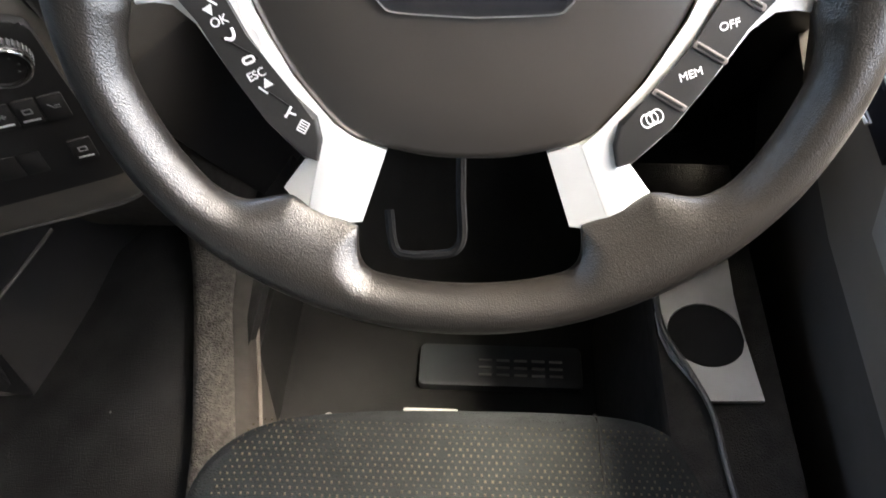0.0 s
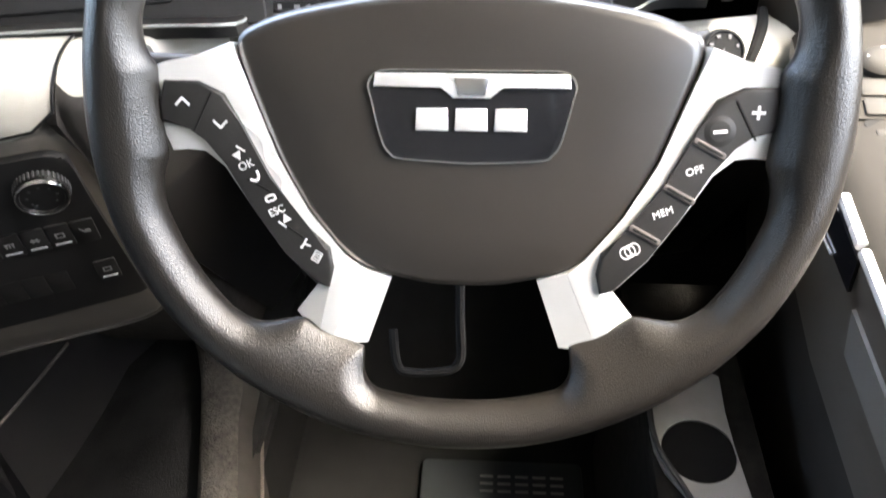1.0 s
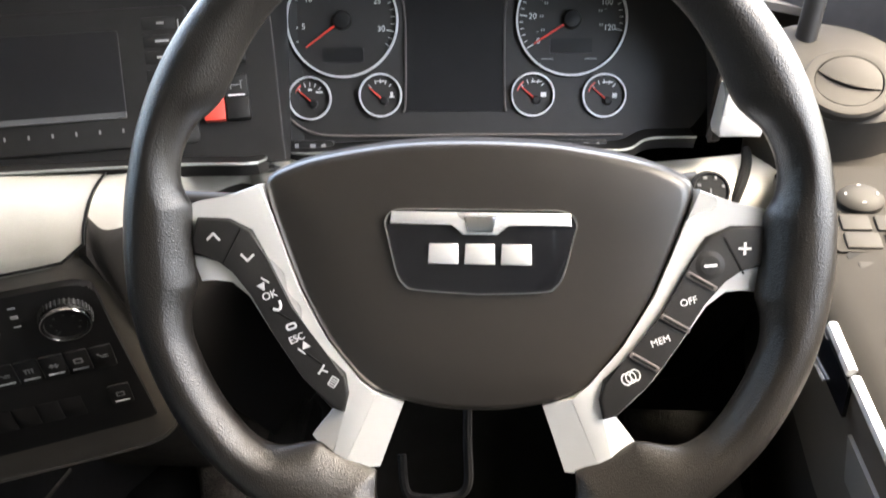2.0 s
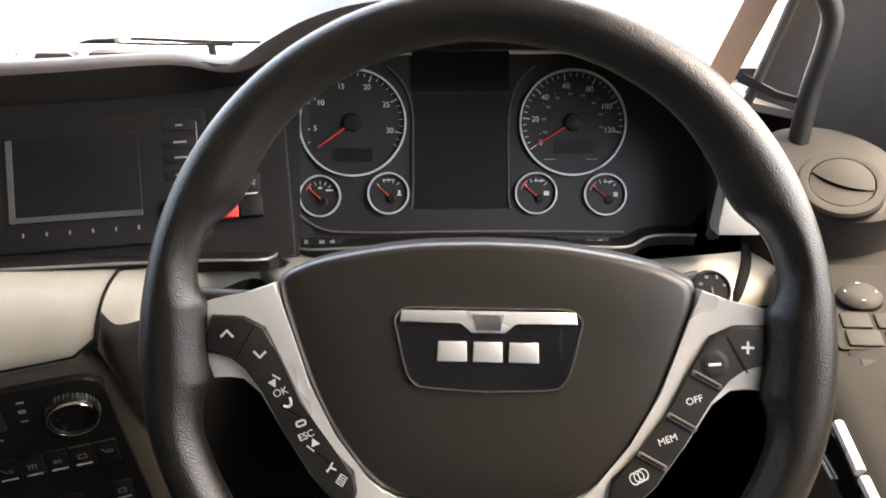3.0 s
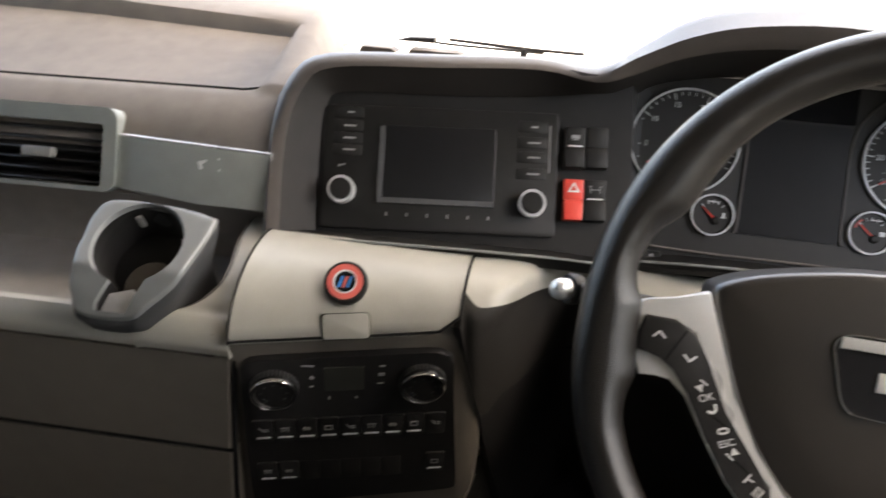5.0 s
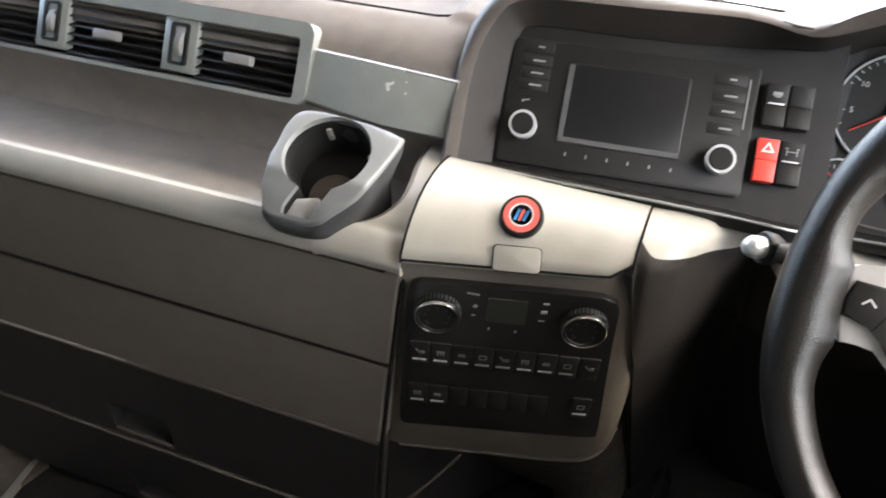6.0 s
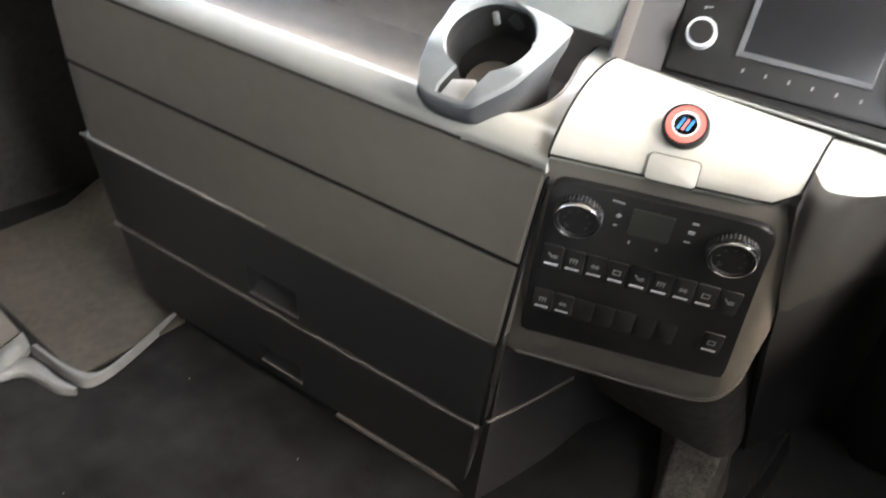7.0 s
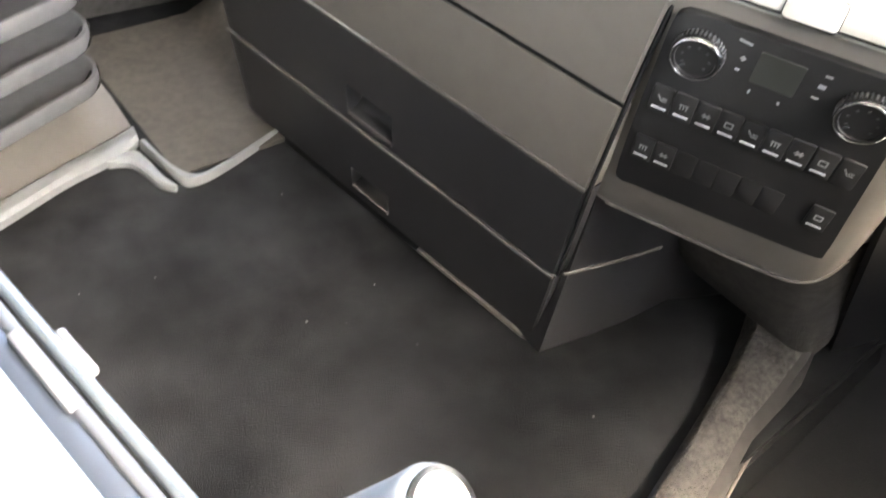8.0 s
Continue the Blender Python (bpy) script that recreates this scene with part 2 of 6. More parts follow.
def rounded(w, h, r, seg=4, cx=0.0, cy=0.0):
    """The outline of a rectangle with round corners."""
    out = []
    for sx, sy, a0 in ((1, 1, 0), (-1, 1, 90), (-1, -1, 180), (1, -1, 270)):
        for i in range(seg + 1):
            a = radians(a0 + 90 * i / seg)
            out.append((cx + sx * (w / 2 - r) + r * math.cos(a), cy + sy * (h / 2 - r) + r * math.sin(a)))
    return out


def disc(r, seg=32, cx=0.0, cy=0.0):
    return [(cx + r * math.cos(2 * math.pi * i / seg), cy + r * math.sin(2 * math.pi * i / seg)) for i in range(seg)]


def writing(text, size, depth=0.0002):
    """A bmesh of a word in the built-in font, centred."""
    cu = bpy.data.curves.new("writing", "FONT")
    cu.body, cu.size, cu.extrude, cu.align_x, cu.align_y = text, size, depth, "CENTER", "CENTER"
    ob = bpy.data.objects.new("writing", cu)
    me = bpy.data.meshes.new_from_object(ob)
    bm = bmesh.new()
    bm.from_mesh(me)
    bpy.data.objects.remove(ob)
    bpy.data.curves.remove(cu)
    bpy.data.meshes.remove(me)
    return bm


def bars(bm, items, z0=0.0, z1=0.0003):
    """Small flat bars: (x, y, width, height, turn in degrees)."""
    for x, y, w, h, a in items:
        m = Matrix.Translation((x, y, (z0 + z1) / 2)) @ Matrix.Rotation(radians(a), 4, "Z")
        box(bm, (0, 0, 0), (w, h, z1 - z0), m=m)
    return bm


WHEEL = face_frame((-0.002, 0.603, 0.794), 0, 25)
HUB = face_frame((-0.004, 0.603, 0.794), 0, 25)
CLUSTER = face_frame((0.002, 1.013, 0.722), 2, 25)
RADIO = face_frame((-0.414, 0.873, 0.755), 13, 30)
HVAC = face_frame((-0.446, 0.699, 0.612), 22.7, -14.5)
BAND = face_frame((-0.582, 0.808, 0.740), 6.5, 21)
GLOVE = face_frame((-0.6, 0.727, 0.0), 6.5, 0)

# ---- setting ----
ground = solo("ground", box(bmesh.new(), (0, 0, -1.65), (400, 400, 0.1)), CONCRETE, "pale concrete yard outside the cab", "ground", kind="structure")


def slab(name, c, s, material, label, category="wall"):
    return solo(name, box(bmesh.new(), c, s), material, label, category, kind="structure", smooth=False)


slab("wall_back", (-0.62, -1.0, 0.95), (2.4, 0.06, 2.3), LINING, "pale grey lined rear wall of the cab")
slab("ceiling", (-0.62, 0.2, 2.13), (2.46, 2.5, 0.06), LINING, "pale grey lined cab roof", "ceiling")
slab("wall_front", (-0.62, 1.66, 0.335), (2.46, 0.06, 0.79), BLACK, "dark front bulkhead under the windscreen")
# side walls: a low door half, a head rail and a rear pillar leave the window open
for nm, x in (("left", -1.86), ("right", 0.62)):
    top = 0.95 if nm == "left" else 0.85
    slab("wall_%s_lower" % nm, (x, 0.345, (top - 0.06) / 2), (0.06, 2.69, top + 0.06), SIDECLOTH, "dark carpeted lower side panel")
    slab("wall_%s_head" % nm, (x, 0.3, 1.885), (0.06, 2.5, 0.43), LINING, "pale grey lined rail over the side window")
    y1 = 0.36 if nm == "left" else 0.05
    slab("wall_%s_rear" % nm, (x, (y1 - 0.98) / 2, 1.23), (0.06, y1 + 0.98, 0.90), LINING, "pale grey lined rear quarter of the cab")
slab("wall_front_head", (-0.62, 1.34, 2.03), (2.42, 0.1, 0.14), LINING, "pale grey lined rail over the windscreen")

pillar_prof = [(-0.04, -0.03), (0.05, -0.03), (0.06, 0.03), (-0.03, 0.05)]
for sx, x0 in ((1, 0.318), (-1, -1.60)):
    bm = bmesh.new()
    solid_loft(bm, [[Vector((x0 + sx * px * 0.5, 1.42 + py, 0.70)) for px, py in pillar_prof], [Vector((x0 + sx * (px * 0.7 + 0.42), 1.14 + py, 2.06)) for px, py in pillar_prof]])
    solo("pillar", bm, TAN, "tan cloth covered windscreen pillar", "pillar", kind="structure")

# floor: mat rising to the tunnel edge, then the lower footwell of the driver
def floor_z(x, y):
    rise = 0.105 * min(1.0, max(0.0, (x + 0.85) / 0.42)) ** 1.6
    if x > -0.30:
        return -0.06 + max(0.0, y - 1.05) * 0.8
    return rise + max(0.0, y - 1.15) * 0.5


ys = [-1.0 + 0.157 * i for i in range(18)]
xs = [-1.85 + 0.1 * i for i in range(15)] + [-0.4, -0.36, -0.302]
bm = sheet(bmesh.new(), [[Vector((x, y, floor_z(x, y))) for x in xs] for y in ys], 0.03)
solo("floor", bm, CARPET, "worn black carpet mat on the cab floor", "floor", kind="structure")
bm = sheet(bmesh.new(), [[Vector((-0.36, y, floor_z(-0.36, y) - 0.036)), Vector((-0.297, y, floor_z(-0.31, y) - 0.038))] + [Vector((x, y, floor_z(x, y))) for x in (-0.285, -0.15, 0.1, 0.35, 0.61)] for y in ys], 0.02)
solo("floor_driver", bm, FOOTMAT, "black rubber mat in the driver's footwell", "floor", kind="structure")

# ---- dashboard ----
dash = thing("dashboard", (-0.5, 1.0, 0.6), "brown, khaki and black plastic truck dashboard", "dashboard")


def G(s, n, z):
    return GLOVE @ Vector((s, z, n))


def R(x, u, n=0.0):
    return RADIO @ Vector((x, u, n))


def C(x, u, n=0.0):
    return CLUSTER @ Vector((x, u, n))


def H(x, u, n=0.0):
    return HVAC @ Vector((x, u, n))


# upper passenger side with its open tray
tray = [(-0.62, 0.80), (-0.52, 0.884), (-0.48, 0.901), (-0.45, 0.904), (-0.37, 0.900), (-0.352, 0.895), (-0.346, 0.886), (-0.342, 0.876), (-0.33, 0.873), (-0.25, 0.859), (-0.185, 0.846), (-0.178, 0.845), (-0.172, 0.847), (-0.16, 0.843), (-0.14, 0.833), (-0.12, 0.818), (-0.108, 0.803), (-0.104, 0.79)]
rim = [(n, z if n < -0.36 or n > -0.175 else 0.897 - (n + 0.37) / 0.195 * 0.048 + 0.004) for n, z in tray]


def tray_point(s, n, z):
    """The far side of the tray climbs a little towards the passenger."""
    return G(s, n, z + 0.06 * max(0.0, -s - 0.02) * min(1.0, max(0.0, (-0.2 - n) / 0.15)) / (1 + max(0.0, -s - 0.3)))


ns = [-0.62, -0.48, -0.36, -0.263, -0.18, -0.10]
s_in = [float(np.interp(n, ns, [-0.06, -0.032, -0.02, -0.014, -0.008, -0.008])) for n, z in tray]
s_out = [float(np.interp(n, ns, [-0.05, -0.018, 0.004, 0.022, 0.03, 0.034])) for n, z in tray]
rows = [[tray_point(s, n, z) for n, z in tray] for s in (-1.15, -0.9, -0.6, -0.3, -0.1)]
rows.append([tray_point(a - 0.012, n, z) for a, (n, z) in zip(s_in, tray)])
for f, d, drop in ((0.0, 0, 0.001), (0.35, 0, 0.0), (0.85, 0, 0.0015), (1.0, 0.003, 0.007), (1.0, 0.014, 0.04), (1.0, 0.026, 0.09)):
    rows.append([tray_point(a + (b - a) * f + d, n, z - drop) for a, b, (n, z) in zip(s_in, s_out, rim)])
part("top_tray", sheet(bmesh.new(), rows, 0.012), DASH, dash, "brown dash top with an open tray")
# thin lip line round the tray
part("tray_seam", tube(bmesh.new(), [G(-1.1, -0.175, 0.8475), G(-0.5, -0.175, 0.8475), G(-0.03, -0.175, 0.8475), G(-0.014, -0.182, 0.8485), G(-0.010, -0.2, 0.854)], 0.0015, 6), LINEN, dash)

# visor: round the radio, over it and over the instruments
stations = [
    (R(-0.128, -0.045), R(-0.168, -0.045, 0.028), R(-0.180, -0.045, 0.02), R(-0.188, -0.045, -0.04)),
    (R(-0.128, 0.055), R(-0.168, 0.055, 0.028), R(-0.180, 0.06, 0.018), R(-0.19, 0.06, -0.05)),
    (R(-0.124, 0.098), R(-0.150, 0.112, 0.03), R(-0.165, 0.125, 0.012), R(-0.19, 0.13, -0.06)),
    (R(-0.105, 0.115), R(-0.116, 0.136, 0.033), R(-0.125, 0.156, 0.006), Vector((-0.60, 1.16, 0.80))),
    (R(0.0, 0.115), R(0.0, 0.140, 0.036), R(0.0, 0.160, 0.004), Vector((-0.45, 1.25, 0.79))),
    (R(0.10, 0.118), R(0.105, 0.142, 0.036), R(0.105, 0.162, 0.0), Vector((-0.36, 1.28, 0.79))),
    (R(0.18, 0.125), Vector((-0.262, 0.922, 0.888)), Vector((-0.260, 0.965, 0.894)), Vector((-0.27, 1.28, 0.80))),
    (C(-0.235, 0.125), Vector((-0.222, 0.918, 0.904)), Vector((-0.221, 0.972, 0.918)), Vector((-0.21, 1.28, 0.82))),
    (C(-0.20, 0.15), Vector((-0.175, 0.914, 0.924)), Vector((-0.176, 0.972, 0.947)), Vector((-0.16, 1.28, 0.83))),
    (C(-0.12, 0.165), Vector((-0.115, 0.912, 0.938)), Vector((-0.115, 0.972, 0.963)), Vector((-0.10, 1.28, 0.83))),
    (C(-0.02, 0.168), Vector((-0.02, 0.91, 0.942)), Vector((-0.02, 0.972, 0.966)), Vector((-0.02, 1.28, 0.83))),
    (C(0.09, 0.165), Vector((0.085, 0.912, 0.926)), Vector((0.088, 0.972, 0.945)), Vector((0.09, 1.28, 0.83))),
    (C(0.18, 0.145), Vector((0.165, 0.916, 0.885)), Vector((0.175, 0.975, 0.897)), Vector((0.18, 1.28, 0.82))),
    (C(0.225, 0.10), Vector((0.212, 0.925, 0.838)), Vector((0.232, 0.985, 0.846)), Vector((0.27, 1.25, 0.82))),
    (C(0.24, 0.05), Vector((0.230, 0.935, 0.800)), Vector((0.252, 0.995, 0.805)), Vector((0.30, 1.2, 0.79))),
    (C(0.245, -0.05), Vector((0.236, 0.945, 0.705)), Vector((0.258, 1.0, 0.705)), Vector((0.30, 1.1, 0.70))),
]
cols = [cr([st[k] for st in stations], 4) for k in range(4)]
rows = []
for a, b, c, d in zip(*cols):
    rows.append([a, a.lerp(b, 0.5), a.lerp(b, 0.85), b.lerp(a, 0.05) + (c - b) * 0.12, b.lerp(c, 0.38) + (b - a) * 0.07, c.lerp(b, 0.18) + (b - a) * 0.02, c, c.lerp(d, 0.25) + Vector((0, 0, -0.002)), c.lerp(d, 0.6), d])
part("visor", sheet(bmesh.new(), [r[2:] for r in rows], 0.008), VISOR, dash, "brown soft visor over radio and instruments", angle=60)
# inner rows of the visor skin, darkened to carry the shade inside it
part("visor_inside", sheet(bmesh.new(), [r[:3] for r in rows], 0.008), VISORSHADE, dash, "inner side of the visor, near black for its shade", angle=60)
# far top of the dash up to the windscreen
rows = [[Vector((x, y, z)) for x, z0 in ((-0.66, 0), (-0.45, 0), (-0.27, 0.012), (-0.1, 0.028), (0.1, 0.028), (0.27, 0.0), (0.42, -0.03)) for z in (z1 + z0,)] for y, z1 in ((1.23, 0.79), (1.35, 0.775), (1.5, 0.76), (1.62, 0.74))]
part("dash_top", sheet(bmesh.new(), rows, 0.01), DASH, dash)

# black plate behind radio and switches, and behind the dials
part("radio_backing", prism(bmesh.new(), [(-0.14, -0.055), (0.21, -0.06), (0.21, 0.14), (-0.10, 0.13), (-0.14, 0.10)], -0.02, -0.002), BLACK, dash, "", RADIO, False)

# wall that steps back from the switches to the instruments
rows = [[R(0.200, u, -0.002), R(0.211, u, -0.005), R(0.214, u, -0.02), C(-0.222, u * 1.05 + 0.004, 0.004), C(-0.20, u * 1.05 + 0.004, -0.002)] for u in (-0.06, 0.0, 0.06, 0.10, 0.135)]
part("step_wall", sheet(bmesh.new(), rows, 0.004), BLACK, dash, "dark wall beside the switches")
# black ledge under radio and instruments
top = [R(-0.178, -0.038, 0.006), R(-0.10, -0.042, 0.006), R(0.02, -0.046, 0.006), R(0.12, -0.05, 0.006), R(0.185, -0.054, 0.006), C(-0.235, -0.047, 0.0), C(-0.20, -0.05, 0.0), C(-0.12, -0.046, 0.0), C(0.0, -0.044, 0), C(0.10, -0.047, 0), C(0.145, -0.047, 0.0), C(0.168, -0.037, 0.0), C(0.19, -0.034, 0), C(0.225, -0.034, 0.0)]
out = [0.03, 0.034, 0.036, 0.036, 0.036, 0.04, 0.045, 0.06, 0.06, 0.058, 0.052, 0.036, 0.032, 0.031]
nrm = [RADIO.to_3x3() @ Vector((0, 0, 1))] * 5 + [CLUSTER.to_3x3() @ Vector((0, 0, 1))] * 9
front = [p + n * o + Vector((0, 0, -0.012)) for p, n, o in zip(top, nrm, out)]
under = [p + Vector((0, 0.004, -0.014)) for p in front]
back = [p + Vector((0, 0.05, -0.02)) for p in under]
ledge_cols = [cr(c, 4) for c in (top, front, under, back)]
part("ledge", sheet(bmesh.new(), list(zip(*ledge_cols)), 0.006), BLACK, dash, "black ledge under radio and instruments")
part("ledge_line", tube(bmesh.new(), [p + Vector((0, -0.001, 0.001)) for p in ledge_cols[1]], 0.0016, 6), SILVER_DULL, dash, "thin satin trim line")

# khaki lower dash behind the wheel
sec = [
    (-0.335, [(0.852, 0.711), (0.829, 0.717), (0.786, 0.7145), (0.757, 0.698), (0.750, 0.668), (0.790, 0.55)]),
    (-0.318, [(0.857, 0.7095), (0.835, 0.7155), (0.793, 0.713), (0.768, 0.696), (0.772, 0.666), (0.830, 0.55)]),
    (-0.305, [(0.862, 0.708), (0.842, 0.7135), (0.804, 0.7095), (0.793, 0.691), (0.812, 0.662), (0.870, 0.548)]),
    (-0.293, [(0.871, 0.705), (0.855, 0.710), (0.828, 0.704), (0.828, 0.685), (0.852, 0.655), (0.905, 0.547)]),
    (-0.278, [(0.895, 0.698), (0.882, 0.702), (0.866, 0.694), (0.874, 0.672), (0.898, 0.644), (0.935, 0.55)]),
    (-0.25, [(0.935, 0.686), (0.922, 0.689), (0.914, 0.681), (0.918, 0.660), (0.93, 0.63), (0.955, 0.55)]),
    (-0.2, [(0.955, 0.672), (0.92, 0.672), (0.89, 0.660), (0.875, 0.635), (0.88, 0.60), (0.91, 0.55)]),
    (-0.08, [(0.965, 0.664), (0.93, 0.664), (0.90, 0.652), (0.885, 0.63), (0.89, 0.60), (0.92, 0.55)]),
    (0.1, [(0.965, 0.662), (0.93, 0.662), (0.90, 0.650), (0.885, 0.63), (0.89, 0.60), (0.92, 0.55)]),
    (0.2, [(0.97, 0.668), (0.94, 0.668), (0.91, 0.655), (0.895, 0.635), (0.90, 0.60), (0.93, 0.55)]),
    (0.30, [(0.985, 0.672), (0.955, 0.672), (0.93, 0.66), (0.918, 0.64), (0.92, 0.60), (0.95, 0.55)]),
    (0.37, [(1.0, 0.672), (0.97, 0.672), (0.945, 0.66), (0.933, 0.64), (0.935, 0.60), (0.965, 0.55)]),
]
cols = [cr([Vector((x, p[5][0] + dy, p[5][1] + dz)) for x, p in sec], 2) for dy, dz in ((0.0, 0.0), (0.06, -0.1), (0.16, -0.25), (0.3, -0.45), (0.45, -0.6))]
part("knee_panel", sheet(bmesh.new(), list(zip(*cols)), 0.01), BLACK, dash, "black knee panel")

# shelf, lip and shoulder of the passenger side
part("shelf", sheet(bmesh.new(), [[G(s, n, z) for n, z in ((-0.085, 0.745), (-0.10, 0.72), (-0.108, 0.69), (-0.10, 0.672), (-0.08, 0.667), (-0.03, 0.666), (0.02, 0.666), (0.04, 0.668))] for s in (-0.76, -0.5, -0.25, 0.02)], 0.008), SHELF, dash, "grey-brown open shelf")
lip = [(0.036, 0.664), (0.039, 0.676), (0.046, 0.683), (0.055, 0.683), (0.063, 0.676), (0.0685, 0.667), (0.0702, 0.661), (0.0675, 0.653), (0.055, 0.651)]
rows = []
for s, dn in ((-0.80, -0.16), (-0.795, -0.10), (-0.78, -0.05), (-0.76, -0.02), (-0.73, -0.004), (-0.68, 0.0), (-0.4, 0.0), (-0.2, 0.0), (-0.06, 0.0), (-0.015, 0.0)):
    rows.append([G(s, n + dn, z) for n, z in lip])
part("shelf_lip", sheet(bmesh.new(), rows, 0.006), KHAKI, dash, "khaki rounded front lip of the shelf")
# shoulder that closes the shelf beside the lid: depth, height and start along the dash
sh = [(p.x, p.y, p.z) for p in cr([(-0.095, 0.726, 0.004), (-0.05, 0.723, 0.008), (-0.01, 0.715, 0.016), (0.012, 0.708, 0.017), (0.026, 0.700, 0.010), (0.038, 0.693, -0.001), (0.046, 0.6865, -0.02), (0.055, 0.684, -0.045), (0.0645, 0.675, -0.055), (0.0692, 0.667, -0.055), (0.0706, 0.661, -0.055), (0.068, 0.653, -0.055)], 3)]
rows = [[G(s0 + (0.0405 - s0) * f, n, z - dz) for n, z, s0 in sh] for f, dz in ((0.0, 0.0025), (0.08, 0.0), (0.25, 0.0), (0.6, 0.0), (0.96, 0.0), (1.0, 0.003))]
part("shoulder", sheet(bmesh.new(), rows, 0.004), KHAKI, dash, "khaki shoulder beside the shelf")
top_edge = [(n, z, s0) for n, z, s0 in sh if z > 0.685]
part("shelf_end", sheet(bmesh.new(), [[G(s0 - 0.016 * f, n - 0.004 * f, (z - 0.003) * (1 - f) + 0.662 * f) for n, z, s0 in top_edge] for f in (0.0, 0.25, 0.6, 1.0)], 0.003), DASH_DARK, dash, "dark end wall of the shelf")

# centre lid, with a finger catch
TL, TR, BL, BR = Vector((-0.564, 0.79, 0.731)), Vector((-0.358, 0.846, 0.713)), Vector((-0.5475, 0.6636, 0.668)), Vector((-0.348, 0.742, 0.674))
bul = Vector((0.1, -0.62, 0.78))


def lid_at(a, b):
    return TL.lerp(TR, a).lerp(BL.lerp(BR, a), b) + bul * (0.030 * math.sin(math.pi * min(1, b * 0.96 + 0.0)) ** 0.8 if 0 < b < 1 else 0)


cols = [cr([lid_at(1.0, b) - bul * 0.002] + [Vector((x, *p[k])) for x, p in sec], 4) for k, b in enumerate((0, 0.2, 0.42, 0.65, 0.86, 0.97))]
panel_rows = [cr(r, 3) for r in zip(*cols)]
part("lower_panel", sheet(bmesh.new(), [r[:10] for r in panel_rows], 0.008), KHAKI, dash, "khaki lower dash panel")
part("panel_gap", tube(bmesh.new(), cr([Vector((0.288 - 0.05 * i * 0.2, y - 0.002, z + 0.001)) for i, (y, z) in enumerate(((0.99, 0.672), (0.953, 0.673), (0.928, 0.661), (0.916, 0.640), (0.918, 0.60)))], 5), 0.0055, 8), LINEN, dash, "dark gap in the lower panel")
# lower rows of the same panel, their shade put into the colour
part("shaded_underside", sheet(bmesh.new(), [r[9:] for r in panel_rows], 0.008), PANELSHADE, dash, "underside of the lower dash panel, dark brown for its shade")
bs = [0, 0.06, 0.15, 0.28, 0.42, 0.56, 0.7, 0.82, 0.91, 0.97, 1.0]
rows = []
for i in range(13):
    a = -0.018 + 1.010 * i / 12
    cut = 1.0 - 0.13 * max(0.0, (min(a, 1.0) - 0.88) / 0.12) ** 2.2
    rows.append([lid_at(a, b * cut) for b in bs])
part("centre_lid", sheet(bmesh.new(), rows, 0.006), KHAKI, dash, "khaki lid of the centre compartment")
up_lid = bul.normalized() * 0.0006
for pth in ([lid_at(-0.0195, b) + up_lid for b in bs], [lid_at(0.9945, b * 0.9) + up_lid for b in bs], [lid_at(-0.018 + 1.01 * i / 12, (1.0 - 0.13 * max(0.0, (min(-0.018 + 1.01 * i / 12, 1.0) - 0.88) / 0.12) ** 2.2) * 0.999) + up_lid for i in range(13)]):
    part("lid_seam", tube(bmesh.new(), pth, 0.0013, 6), LINEN, dash, "dark seam round the lid")
c0 = lid_at(0.49, 0.925)
ex = (lid_at(0.6, 0.93) - lid_at(0.38, 0.93)).normalized()
eu = (lid_at(0.49, 0.88) - lid_at(0.49, 0.97)).normalized()
en = ex.cross(eu).normalized()
catch = Matrix((ex, en.cross(ex), en)).transposed().to_4x4()
catch.translation = c0
part("lid_catch", prism(bmesh.new(), rounded(0.045, 0.024, 0.004), -0.012, 0.0016, 0.001), KHAKI, dash, "finger catch of the lid", catch)
part("catch_joint", ring_prism(bmesh.new(), rounded(0.0464, 0.0254, 0.0045), rounded(0.0448, 0.0238, 0.004), -0.004, 0.0012), LINEN, dash, "dark joint", catch)

# surround of the climate panel
us = [(-0.288, -0.16), (-0.281, -0.07), (-0.27, -0.035), (-0.259, -0.022), (-0.246, -0.017), (-0.2, -0.018), (-0.12, -0.02), (-0.04, -0.021), (0.03, -0.0215), (0.05, -0.0225), (0.056, -0.027), (0.062, -0.045)]
rows = []
for x, dn, drop in ((-0.1275, -0.004, 0.0), (-0.11, 0.0, 0.0), (-0.06, 0.0, 0.0), (0.0, 0.0, 0.0), (0.06, 0.0, 0.0), (0.10, 0.0, 0.003), (0.118, -0.001, 0.009), (0.130, -0.004, 0.018), (0.139, -0.010, 0.032), (0.146, -0.020, 0.050), (0.150, -0.035, 0.07), (0.152, -0.06, 0.09), (0.152, -0.12, 0.10)):
    rows.append([H(x, u + drop * max(0.0, min(1.0, (-0.1 - u) / 0.12)), n + dn) for u, n in us])
part("climate_surround", sheet(bmesh.new(), rows, 0.006), KHAKI_DK, dash, "taupe surround of the climate panel")
part("console_side", prism(bmesh.new(), [(-0.368, 0.855), (-0.338, 0.95), (-0.334, 1.38), (-0.346, 1.38), (-0.350, 0.955), (-0.378, 0.865)], 0.37, 0.69), BLACK, dash, "black side of the centre console")
